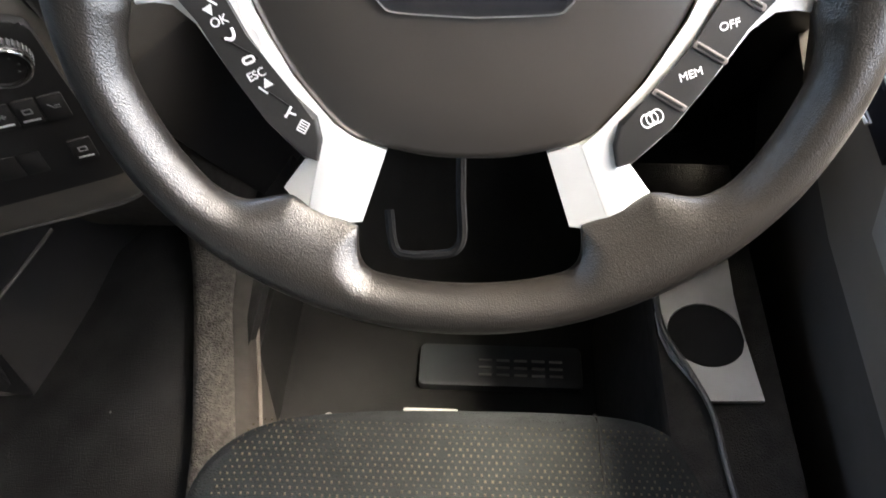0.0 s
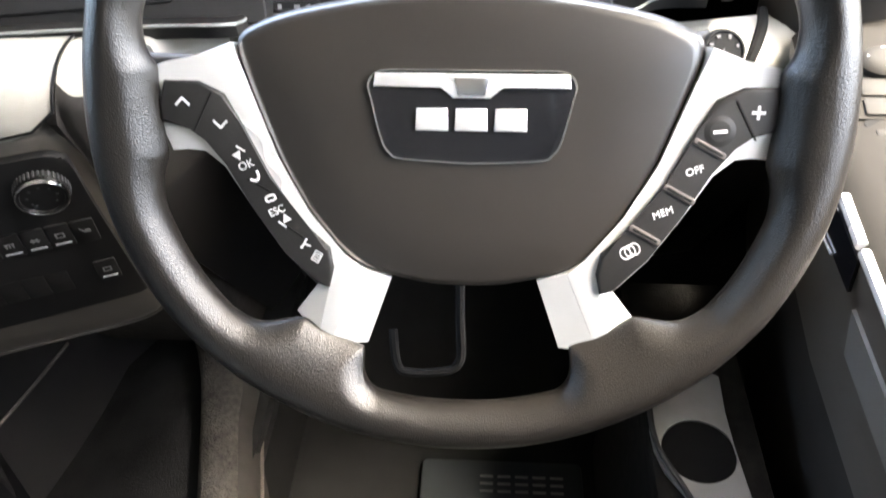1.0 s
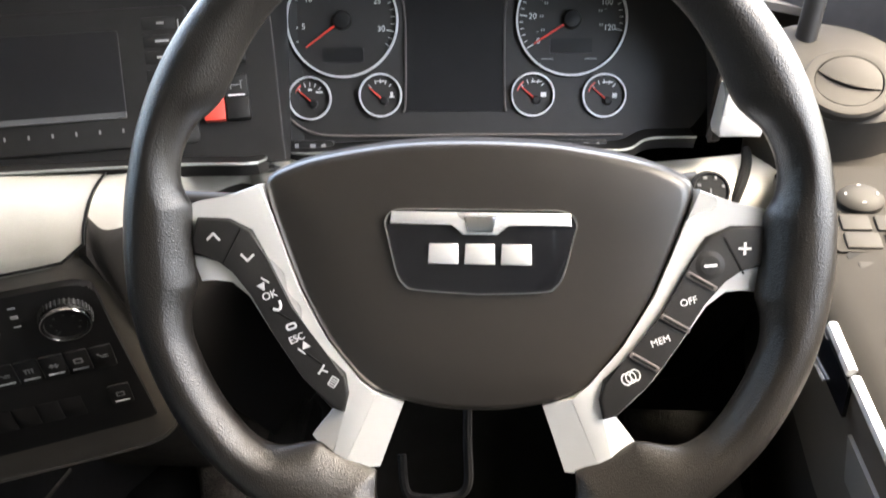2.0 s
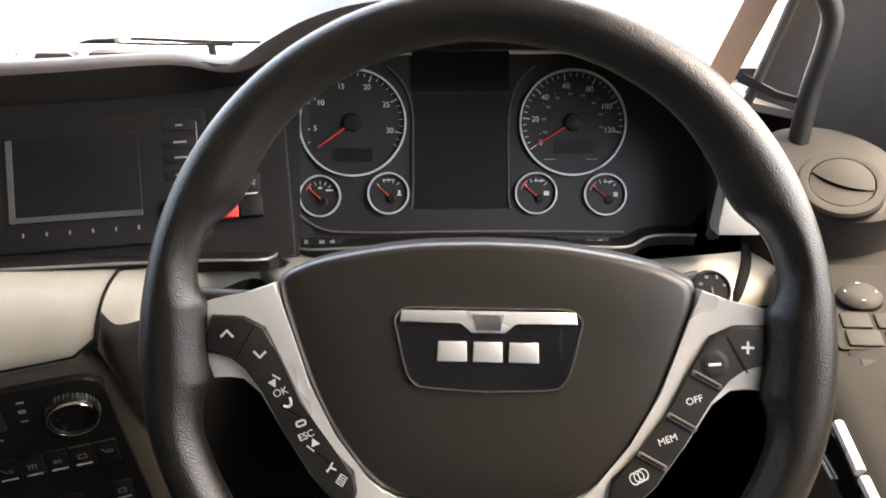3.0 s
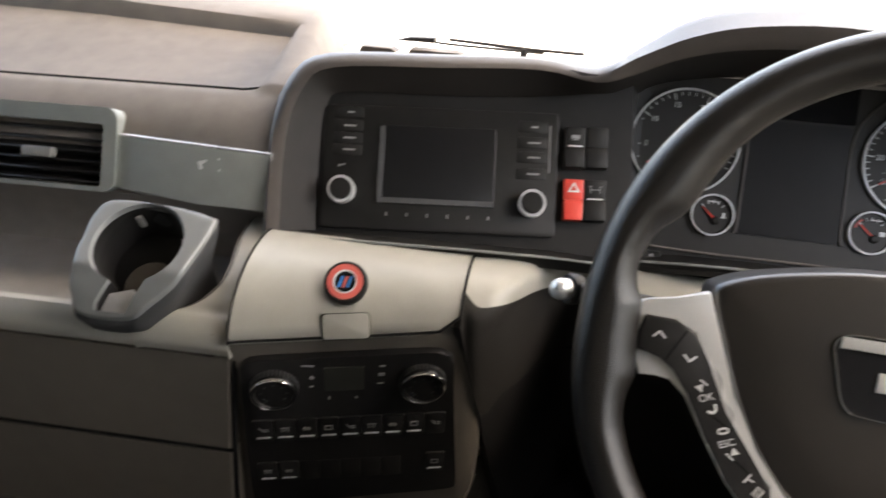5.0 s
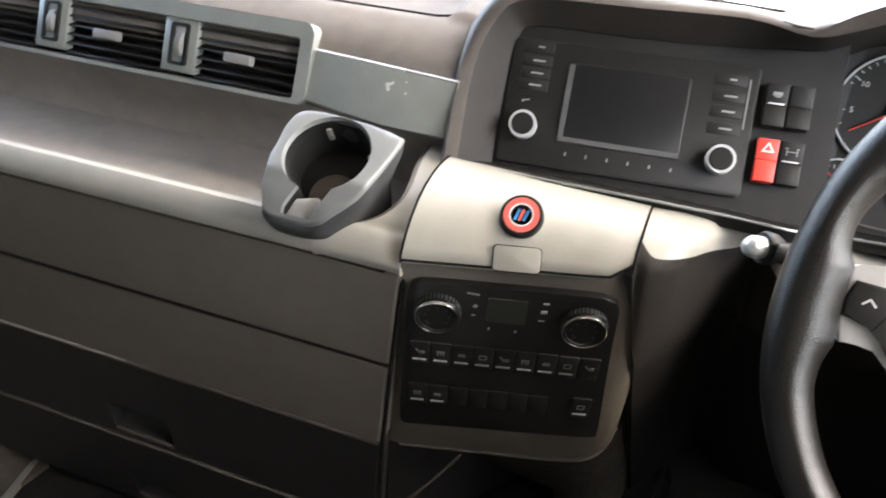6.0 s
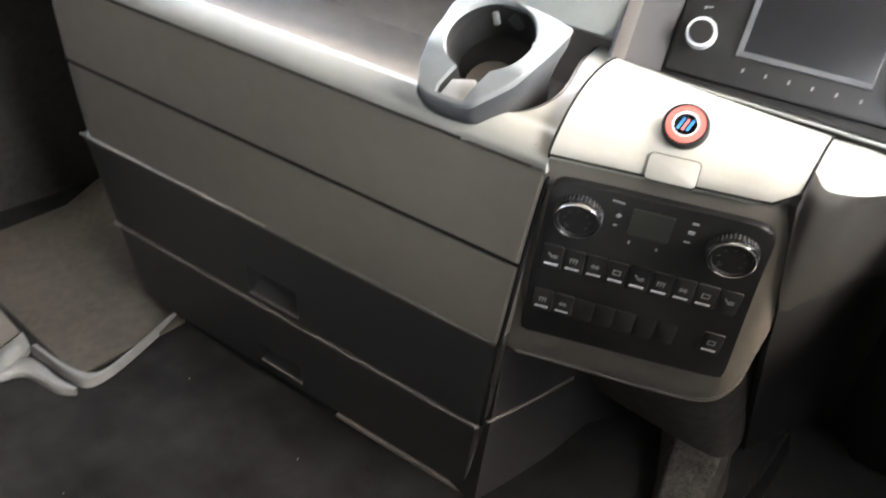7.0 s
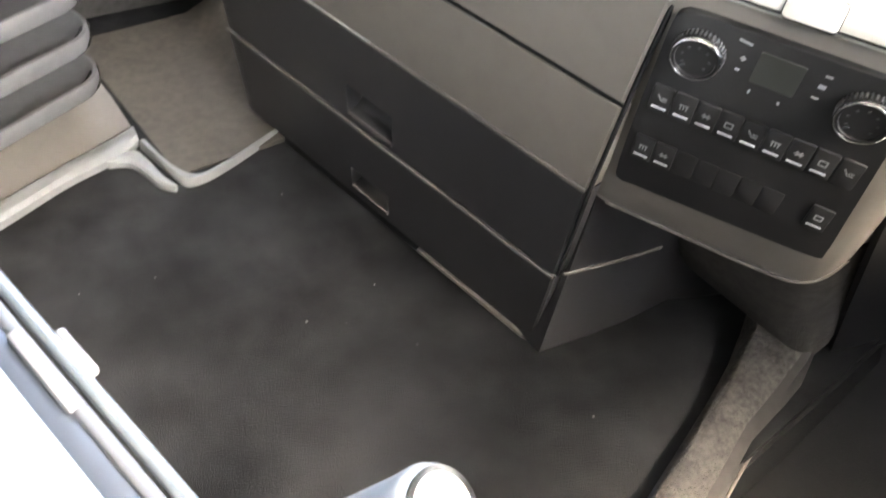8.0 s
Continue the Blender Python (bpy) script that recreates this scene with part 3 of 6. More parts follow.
part("surround_edge", tube(bmesh.new(), cr([H(x, -0.2585 + d, -0.0225 + n) for x, d, n in ((-0.11, 0, 0), (0.0, 0, 0), (0.06, 0, 0), (0.10, 0.003, 0), (0.118, 0.009, -0.001), (0.130, 0.018, -0.004), (0.139, 0.032, -0.010), (0.146, 0.05, -0.02))], 4), 0.0032, 8), KHAKI_DK, dash, "rounded lower edge")

# lower console behind the drawers and the leg that runs down to the tunnel
part("lower_console", prism(bmesh.new(), [(-0.602, 0.75), (-0.582, 0.83), (-0.568, 0.905), (-0.56, 1.0), (-0.50, 1.08), (-0.40, 1.12), (-0.36, 1.4), (-1.0, 1.4), (-1.3, 1.2), (-1.3, 0.85)], 0.04, 0.43, 0.006), DRAWER, dash, "black lower console")

part("console_edge", tube(bmesh.new(), cr([(-0.604, 0.742, 0.217), (-0.582, 0.829, 0.217), (-0.567, 0.905, 0.217)], 4), 0.003, 6), KHAKI_DK, dash, "worn light edge")

# dark core that closes the hollow of the dash from above
part("dash_core", box(bmesh.new(), (-0.62, 1.36, 0.70), (2.42, 0.56, 0.02)), BLACK, dash, "", smooth=False)

# ---- glovebox and drawers ----
def gfront(name, prof, material, parent, label="", s0=-0.744, hole=None):
    """A front panel that follows the passenger side, rounded at its far end; hole: an opening (s, s, z, z)."""
    rows, along = [], [(s0 - 0.012, -0.30), (s0 - 0.012, -0.05), (s0 - 0.009, -0.022), (s0 - 0.002, -0.008), (s0 + 0.012, -0.001), (s0 + 0.03, 0.0), (s0 + 0.2, 0), (s0 + 0.55, 0)]
    if hole:
        along = along[:7] + [(hole[0], 0), (hole[1], 0)] + along[7:]
        prof = sorted(prof + [(front_n(prof, z), z) for z in hole[2:]], key=lambda p: -p[1])
    for s, dn in along:
        rows.append([G(s, n + dn, z) for n, z in prof])
    # the near end follows the slanted seam beside the climate panel
    for ds, dn in ((-0.003, 0), (0.0, -0.003), (0.0, -0.03)):
        rows.append([G(seam_s(z) - 0.0015 + ds, n + dn, z) for n, z in prof])
    bm = sheet(bmesh.new(), rows, 0.004)
    if hole:
        back = GLOVE.inverted()
        inside = [f for f in bm.faces for c in (back @ f.calc_center_median(),) if hole[0] < c.x < hole[1] and hole[2] < c.y < hole[3]]
        bmesh.ops.delete(bm, geom=inside, context="FACES")
    return part(name, bm, material, parent, label)


def seam_s(z):
    return 0.0405 - 0.104 * (0.65 - z)


def front_n(prof, z):
    return float(np.interp(z, [p[1] for p in prof][::-1], [p[0] for p in prof][::-1]))


glove = thing("glovebox", G(-0.36, 0.0, 0.41), "taupe glovebox with two wide front panels", "glovebox")
gfront("lid", [(0.056, 0.6495), (0.0640, 0.6475), (0.0622, 0.60), (0.059, 0.565), (0.056, 0.532), (0.050, 0.530)], KHAKI_DK, glove, s0=-0.728)
gfront("lower_panel", [(0.049, 0.5255), (0.0545, 0.524), (0.051, 0.49), (0.046, 0.45), (0.0392, 0.403), (0.033, 0.400)], KHAKI_DK, glove, s0=-0.728)
part("worn_edge", tube(bmesh.new(), [G(-0.733, 0.026, 0.4005), G(-0.722, 0.036, 0.4005), G(-0.70, 0.0385, 0.4005), G(-0.55, 0.0388, 0.4005), G(-0.35, 0.0385, 0.401)], [0.0034, 0.003, 0.0026, 0.0022, 0.001], 8), KHAKI, glove, "pale worn lower edge")
part("seam_line", tube(bmesh.new(), [G(-0.725, 0.053, 0.5285), G(-0.4, 0.0535, 0.5278), G(0.0265, 0.0525, 0.5272)], 0.0022, 6), LINEN, glove, "dark seam")
part("end_seam", tube(bmesh.new(), [G(seam_s(z) + 0.001, n, z) for n, z in ((0.060, 0.655), (0.0605, 0.645), (0.0585, 0.60), (0.0525, 0.53), (0.0475, 0.49), (0.0365, 0.404), (0.027, 0.36), (0.007, 0.26), (0.0, 0.225))], 0.0026, 6), LINEN, dash, "dark seam beside the glovebox")
for nm, prof, hole in (("upper", [(0.032, 0.3965), (0.0378, 0.3945), (0.03, 0.36), (0.02, 0.31), (0.01, 0.26), (0.003, 0.224), (-0.004, 0.222)], (-0.418, -0.316, 0.236, 0.294)), ("lower", [(-0.008, 0.214), (0.001, 0.212), (-0.008, 0.17), (-0.018, 0.12), (-0.028, 0.075), (-0.034, 0.045), (-0.042, 0.043)], (-0.431, -0.338, 0.066, 0.112))):
    dr = thing("drawer", G(-0.36, 0.0, prof[-1][1]), "black plastic drawer with a recessed grip " + ("above another" if nm == "upper" else "just over the floor"), "drawer", "drawers under the glovebox")
    gfront("front", prof, DRAWER, dr, hole=hole)
    a, b, z0, z1 = hole
    scoop = [(front_n(prof, z1) - 0.001, z1), (front_n(prof, z1) - 0.024, z1 - 0.002), (front_n(prof, z1) - 0.032, z1 - 0.010), (front_n(prof, z0) - 0.026, z0 + 0.022), (front_n(prof, z0) - 0.018, z0 + 0.010), (front_n(prof, z0) - 0.007, z0 + 0.004), (front_n(prof, z0) + 0.001, z0 + 0.003)]
    part("grip_recess", sheet(bmesh.new(), [[G(s, n, z) for n, z in scoop] for s in (a, (a + b) / 2, b)], 0.002), DRAWER, dr, "hollow grip", angle=60)
    for s in (a - 0.001, b - 0.001):
        part("grip_cheek", prism(bmesh.new(), [(n, z) for n, z in scoop], 0.0, 0.002), DRAWER, dr, "", GLOVE @ Matrix(((0, 0, 1, s), (0, 1, 0, 0), (1, 0, 0, 0), (0, 0, 0, 1))), False)
    # highlight on the grip's lower edge, drawn as a paler bead
    part("grip_lip", tube(bmesh.new(), [G(s, front_n(prof, z0) + 0.0008, z0 + 0.002) for s in (a + 0.002, (a + b) / 2, b - 0.002)], 0.0028, 8), DASH_DARK, dr, "lower grip edge, paler for its highlight")
    part("top_line", tube(bmesh.new(), [G(s, prof[1][0] - 0.001, prof[1][1] + 0.004) for s in (-0.742, -0.4, seam_s(prof[1][1]) - 0.003)], 0.0022 if nm == "upper" else 0.0028, 6), KHAKI_DK, dr, "worn light edge")
part("plinth", box(bmesh.new(), (-0.36, 0.02, -0.075), (0.74, 0.06, 0.03), 0.004), BLACK, dash, "dark plinth under the drawers", GLOVE)
part("plinth_strip", tube(bmesh.new(), [G(-0.27, -0.036, 0.036), G(-0.03, -0.036, 0.036)], 0.004, 8), KHAKI_DK, dash, "worn strip under the drawers")

# ---- vents and silver band ----
band = thing("vent_band", BAND, "grey metallic trim band with air vents across the dash", "trim band")
part("trim_panel", prism(bmesh.new(), [(-0.176, 0.012), (-0.172, 0.07), (0.002, 0.062), (0.0045, 0.0), (-0.08, 0.003)], -0.012, 0.002, 0.002), SILVER_DULL, band, "scratched grey-green metallic panel", BAND)
part("trim_edge", tube(bmesh.new(), [(-0.172, 0.0705, 0.001), (0.0015, 0.0625, 0.001), (0.0045, 0.0, 0.001)], 0.0018, 6), SILVER, band, "bright trim edge", BAND)
bm = bars(bmesh.new(), [(-0.078, 0.045, 0.004, 0.009, 20), (-0.074, 0.049, 0.006, 0.003, 30), (-0.057, 0.053, 0.002, 0.002, 0), (-0.056, 0.041, 0.002, 0.0025, 0)], 0.0018, 0.0024)
part("scratches", bm, WHITE, band, "pale scratch marks", BAND)
part("vent_frame", ring_prism(bmesh.new(), rounded(0.664, 0.092, 0.014, 5, -0.506, 0.0525), rounded(0.632, 0.069, 0.005, 5, -0.506, 0.046), -0.02, 0.006), SILVER_DULL, band, "grey metallic vent frame", BAND)
part("vent_back", box(bmesh.new(), (-0.508, 0.05, -0.03), (0.64, 0.075, 0.004)), LINEN, band, "", BAND, False)
for x0, x1 in ((-0.328, -0.190), (-0.52, -0.374), (-0.80, -0.566)):
    v = part("vent", box(bmesh.new(), ((x0 + x1) / 2, 0.05, -0.022), (x1 - x0, 0.066, 0.004)), BLACK, band, "black louvred air vent", BAND, False)
    for i in range(6):
        fr = BAND @ Matrix.Translation(((x0 + x1) / 2, 0.0185 + 0.0112 * i, -0.008)) @ Matrix.Rotation(radians(25), 4, "X")
        part("louvre", box(bmesh.new(), (0, 0, 0), (x1 - x0, 0.0022, 0.016), 0.0008, 1), BLACK, v, "", fr)
    part("slider", box(bmesh.new(), ((x0 + x1) / 2 - 0.008, 0.045, 0.003), (0.036, 0.0115, 0.012), 0.002), GREY, v, "grey slider", BAND)
for x in (-0.351, -0.543):
    part("divider", box(bmesh.new(), (x, 0.05, -0.006), (0.048, 0.066, 0.016), 0.003), SILVER_DULL, band, "", BAND)
    w = part("thumb_wheel", lathe(bmesh.new(), [(0.018, -0.006), (0.02, -0.004), (0.02, 0.004), (0.018, 0.006)], 24, Matrix.Translation((x, 0.05, -0.012)) @ Matrix.Rotation(radians(90), 4, "Y")), GREY, band, "ridged thumb wheel", BAND)
    part("wheel_slot", ring_prism(bmesh.new(), rounded(0.026, 0.05, 0.004, 4, x, 0.05), rounded(0.016, 0.042, 0.003, 4, x, 0.05), 0.001, 0.004), BLACK, band, "", BAND)

# ---- cup holder on the shelf ----
# slot floor colour raised to stand for the light on its upward face
LITSLOT = mat("lit_slot_floor", (0.5, 0.49, 0.47), 0.45)
cup = thing("cup_holder", G(-0.085, 0.0, 0.69), "grey metallic cup holder with a slotted front", "cup holder")
CUP = face_frame((-0.646, 0.6752, 0.7538), 6.5, 58) @ Matrix.Scale(0.90, 4)
outer_key = cr([(-0.061, 0.0), (-0.061, 0.03), (-0.046, 0.05), (0.019, 0.049), (0.068, 0.040), (0.074, 0.028), (0.055, -0.05), (0.043, -0.086), (0.036, -0.102), (0.006, -0.107), (-0.027, -0.102), (-0.040, -0.082), (-0.052, -0.06), (-0.061, -0.02)], 12, True)
by_angle = sorted((math.atan2(p.y, p.x), p.length) for p in outer_key)
k = 120
outer, inner = [], []
for i in range(k):
    a = -math.pi + 2 * math.pi * i / k
    r = float(np.interp(a, [p[0] for p in by_angle], [p[1] for p in by_angle], period=2 * math.pi))
    dx, dy = math.cos(a), math.sin(a)
    slot = min((0.025 if dx > 0 else 0.013) / max(abs(dx), 1e-6), 0.0925 / max(abs(dy), 1e-6)) if dy < 0 else 0.0
    outer.append((r * dx, r * dy))
    q = max(0.0495, slot)
    inner.append((q * dx, q * dy))
def bent(bm):
    """The front of the holder bows down over the lip and leans to one side, with a dip before the slot."""
    for p in bm.verts:
        x, y, z = p.co
        s = min(1.0, max(0.0, (-0.030 - y) / 0.075))
        drop = 0.046 * s ** 1.3
        dip = 0.004 * min(1.0, max(0.0, (-0.074 - y) / 0.018)) * min(1.0, max(0.0, (0.034 - abs(x - 0.0055)) / 0.014))
        p.co = (x - 0.58 * drop, y + 0.60 * drop, z + 0.30 * max(0.0, -y - 0.045) - drop - dip)
    return bm


def skin(rings, low, high):
    bm = bmesh.new()
    v = [[bm.verts.new(p) for p in ring] for ring in rings]
    for a, b in zip(v, v[1:]):
        for i in range(k):
            bm.faces.new((a[i], a[(i + 1) % k], b[(i + 1) % k], b[i]))
    if low:
        bm.faces.new(v[0][::-1])
    if high:
        bm.faces.new(v[-1])
    return bent(bm)


# body plastic darker than the plate, with some of its shade in the colour
part("body", skin([[Vector((p[0] * s * w, p[1] * s + dy, z)) for p in outer] for s, w, dy, z in ((0.62, 0.76, 0.006, -0.15), (0.70, 0.85, 0.006, -0.085), (0.84, 0.93, 0.002, -0.05), (0.95, 0.98, -0.004, -0.026), (0.985, 1.0, -0.002, -0.012), (0.98, 1.0, 0.0, -0.007), (0.9, 1.0, 0.0, -0.0072))], True, False), CUPDARK, cup, "lower body, dark grey partly for its shade", CUP, angle=50)
bm = skin([[Vector((p[0] * s, p[1] * s * (0.945 if p[1] < 0 else 1.0), z)) for p in outer] for s, z in ((0.975, -0.0075), (1.0, -0.007), (1.0, -0.003), (0.99, -0.0008), (0.97, 0.0))] + [[Vector((x, y, 0.0)).lerp(Vector((p[0] * 0.97, p[1] * 0.97 * (0.945 if p[1] < 0 else 1.0), 0.0)), f) for (x, y), p in zip(inner, outer)] for f in (0.66, 0.33, 0.0)] + [[Vector((x * 0.97, y * 0.985, -0.004)) for x, y in inner], [Vector((x * 0.96, y * 0.98, -0.0075)) for x, y in inner]], False, False)
part("plate", bm, CUPGREY, cup, "grey metallic top plate", CUP, angle=50)
part("well", skin([[Vector((x * 0.985, y * 0.988, -0.0058)) for x, y in inner], [Vector((x * 0.95, y * 0.97, -0.006)) for x, y in inner], [Vector((x * 0.92, y * 0.96, -0.03)) for x, y in inner], [Vector((x * 0.90, y * 0.93, -0.05)) for x, y in inner]], False, True), BLACK, cup, "dark well", CUP, angle=50)
part("slot_floor", bent(prism(bmesh.new(), [(-0.012, -0.0935), (0.021, -0.0935), (0.024, -0.060), (0.010, -0.050), (-0.012, -0.060)], -0.04, -0.012, 0.003)), LITSLOT, cup, "floor of the front slot, paler for light from above", CUP)
rows = [[Vector((r * math.cos(a), r * math.sin(a), z)) for a in [radians(-52 + 284 * i / 30) for i in range(31)]] for r, z in ((0.0482, -0.007), (0.0455, -0.025), (0.0425, -0.049))]
part("liner", sheet(bmesh.new(), rows, 0.001, ref=(0, 0, 1)), BLACK, cup, "dark liner", CUP)
part("base_pad", lathe(bmesh.new(), [(0.0, -0.0495), (0.026, -0.0495), (0.027, -0.047), (0.025, -0.045), (0.0, -0.045)], 28, Matrix.Translation((0.004, -0.022, 0)), cap=False), KHAKI_DK, cup, "round base pad", CUP)
for a in (20, 115):
    part("clip", box(bmesh.new(), (0, 0, 0), (0.004, 0.007, 0.018), 0.0015, m=Matrix.Translation((0.0445 * math.cos(radians(a)), 0.0435 * math.sin(radians(a)), -0.022)) @ Matrix.Rotation(radians(a), 4, "Z")), GREY, cup, "spring clip", CUP)

# ---- round badge on the lid ----
bp = lid_at(0.462, 0.60)
BADGE = face_frame(bp + Vector((0, -0.001, 0.002)), 10, 42)
badge = thing("air_freshener", BADGE, "round red and blue plastic air freshener on the lid", "air freshener")
part("rim", lathe(bmesh.new(), [(0.0195, -0.004), (0.021, 0.0), (0.021, 0.006), (0.0195, 0.0085), (0.0165, 0.0085), (0.0165, 0.006)], 40), BLACK, badge, "dark notched rim", BADGE)
part("ring", ring_prism(bmesh.new(), disc(0.0172, 40), disc(0.0112, 40), 0.004, 0.0092), ROSE, badge, "faded red ring", BADGE)
part("centre", prism(bmesh.new(), disc(0.0112, 32), 0.003, 0.0075, 0.0005), GLOSS, badge, "", BADGE)
part("pale_line", ring_prism(bmesh.new(), disc(0.0116, 40), disc(0.0104, 40), 0.007, 0.0096), WHITE, badge, "", BADGE)
for x, y, mt in ((-0.0042, 0.0, BLUE), (0.0042, 0.0005, BLUE), (0.0, 0.0, ROSE)):
    part("emblem_bar", bars(bmesh.new(), [(x, y, 0.0028, 0.0115, -14)], 0.0075, 0.0082), mt, badge, "", BADGE)

# ---- steering wheel ----
wheel = thing("steering_wheel", WHEEL, "black leather truck steering wheel with silver spokes and buttons", "steering wheel")
TUBE = 0.0172
GRIP = WHEEL @ Matrix.Translation((-0.0045, -0.001, 0))
# axis radius of the rim by angle below the hub: the lower half stands a little further out
rim_axis = [(-90, 0.2108), (-75, 0.2115), (-60, 0.2122), (-47, 0.2138), (-35, 0.2138), (-20, 0.2112), (-10, 0.2085), (0, 0.2058), (10, 0.2045), (90, 0.2045)]
# inner radius where the rim widens into leather webs for the spokes, by angle
web_low = [(-77, 0.1968), (-73, 0.1958), (-71, 0.1932), (-69.6, 0.1885), (-68.6, 0.182), (-67.8, 0.1745), (-66.8, 0.1722), (-60, 0.1732), (-54, 0.1734), (-52.6, 0.1748), (-51.2, 0.1782), (-49.9, 0.1826), (-48.6, 0.1872), (-47, 0.1918), (-44.5, 0.1955), (-41, 0.1978)]
web_high = [(64, 0.1872), (54, 0.1869), (46, 0.1855), (38, 0.1822), (31, 0.1793), (27, 0.1798), (24, 0.183), (21, 0.188), (17, 0.1908), (13, 0.1915), (9.5, 0.1895), (7, 0.186), (5.2, 0.182), (3, 0.181), (-5, 0.181), (-11, 0.182), (-13.5, 0.1858), (-16, 0.190), (-20, 0.194), (-26, 0.197), (-32, 0.198)]
web_curves = [sorted((p.x, p.y) for p in cr([(a, r, 0) for a, r in web], 6)) for web in (web_low, web_high)]


# upper and lower skin of rim and webs, by distance inward from the axis
web_q = [2.6 * i / 52 for i in range(53)]
web_hi = [float(np.interp(q, [0, 0.25, 0.5, 0.75, 1.0, 1.25, 1.5, 1.75, 2.0, 2.3, 2.6], [1, 0.98, 0.925, 0.835, 0.72, 0.59, 0.455, 0.32, 0.195, 0.06, -0.05])) for q in web_q]
web_lo = [-1.0 + 0.06 * min(q, 1.0) ** 2 for q in web_q]


def web_inner(deg, plain, turn):
    """Inner radius at an angle; the lower webs sit a little turned."""
    for web, d in zip(web_curves, (turn, 0.0)):
        if web[0][0] < deg + d < web[-1][0]:
            r = float(np.interp(deg + d, [p[0] for p in web], [p[1] for p in web]))
            return min(r, plain) if deg < 2 else r
    return plain


bm = bmesh.new()
k, rings, slices = 760, [], []
for i in range(k):
    a = 2 * math.pi * i / k
    x, y = math.cos(a), math.sin(a)
    deg = math.degrees(math.atan2(y, abs(x)))
    RIM = float(np.interp(deg, [p[0] for p in rim_axis], [p[1] for p in rim_axis]))
    tb = TUBE * (1 - 0.10 * max(0.0, -y))
    slices.append((x, y, RIM, tb, web_inner(deg, RIM - tb, 1.7 if x < 0 else -1.7)))
edge = np.array([(x * r_in, y * r_in) for x, y, RIM, tb, r_in in slices])
for i, (x, y, RIM, tb, r_in) in enumerate(slices):
    near = edge[[(i + o) % k for o in range(-30, 31)]]
    d, q_end, ring = Vector((x, y, 0)), (RIM - r_in) / tb, []
    for j in range(13):
        t = math.pi * (j / 12 - 0.5)
        ring.append(bm.verts.new(d * (RIM + tb * math.cos(t)) + Vector((0, 0, tb * 1.05 * math.sin(t)))))
    inward = [q_end * math.sin(math.pi / 2 * j / 14) for j in range(1, 15)]
    for q, up in [(q, 1) for q in inward] + [(q, 0) for q in inward[-2::-1]]:
        hi, lo = float(np.interp(q, web_q, web_hi)), float(np.interp(q, web_q, web_lo))
        mid, half, rho = (hi + lo) / 2, (hi - lo) / 2, RIM - q * tb
        # the skin rounds off towards the nearest point of the inner edge
        away = float(np.hypot(near[:, 0] - x * rho, near[:, 1] - y * rho).min()) / tb
        e = math.sqrt(max(0.0, 1 - max(0.0, 1 - away) ** 2))
        ring.append(bm.verts.new(d * rho + Vector((0, 0, tb * 1.05 * (mid + half * (e if up else -e))))))
    rings.append(ring)
for i in range(k):
    for j in range(len(ring)):
        jj = (j + 1) % len(ring)
        bm.faces.new((rings[i][j], rings[i][jj], rings[(i + 1) % k][jj], rings[(i + 1) % k][j]))
part("rim", bm, LEATHER, wheel, "grained black leather rim", GRIP, angle=85)


def mir(pts, s):
    return [(s * p[0], p[1]) for p in pts]


half_pad = [(0.0, 0.058), (0.048, 0.056), (0.099, 0.0475), (0.128, 0.038), (0.1375, 0.0285), (0.133, 0.006), (0.1165, -0.0395), (0.0985, -0.0735), (0.0775, -0.100), (0.062, -0.1105), (0.026, -0.119), (0.0, -0.1205)]
rt = cr(half_pad, 4)
pad_out = [(p.x, p.y) for p in rt] + [(-p.x, p.y) for p in rt[-2:0:-1]]
bm = bmesh.new()
levels = [(1.03, -0.055), (1.02, -0.036), (1.01, -0.024), (1.0, -0.0165), (0.99, -0.0118), (0.968, -0.0088), (0.93, -0.0072), (0.6, -0.0056), (0.25, -0.0050)]
v = [[bm.verts.new((x * s, -0.03 + (y + 0.03) * s, z)) for x, y in pad_out] for s, z in levels]
for a, b in zip(v, v[1:]):
    for i in range(len(a)):
        j = (i + 1) % len(a)
        bm.faces.new((a[i], a[j], b[j], b[i]))
bm.faces.new(v[-1])
bm.faces.new(v[0][::-1])
part("hub_pad", bm, PADSKIN, wheel, "smooth dark grey hub pad", HUB, angle=60)

spoke = [(0.184, 0.0155), (0.1793, 0.0172), (0.160, 0.021), (0.1395, 0.0285), (0.131, 0.006), (0.1145, -0.0395), (0.0965, -0.0735), (0.0755, -0.100), (0.0635, -0.1085), (0.0845, -0.1575), (0.094, -0.1525), (0.0835, -0.1195), (0.0935, -0.1195), (0.113, -0.0985), (0.1315, -0.0705), (0.146, -0.0445), (0.158, -0.0345), (0.168, -0.0345), (0.1787, -0.0359), (0.184, -0.022), (0.185, 0.0)]
pod = [(0.1796, 0.0068), (0.159, 0.0064), (0.1442, -0.0007), (0.1352, -0.0172), (0.1188, -0.0504), (0.1004, -0.0782), (0.0837, -0.0948), (0.0815, -0.1081), (0.0845, -0.1208), (0.0932, -0.118), (0.1118, -0.0975), (0.1303, -0.0695), (0.1449, -0.0435), (0.1552, -0.0269), (0.1651, -0.0196), (0.1828, -0.018), (0.1835, -0.006)]
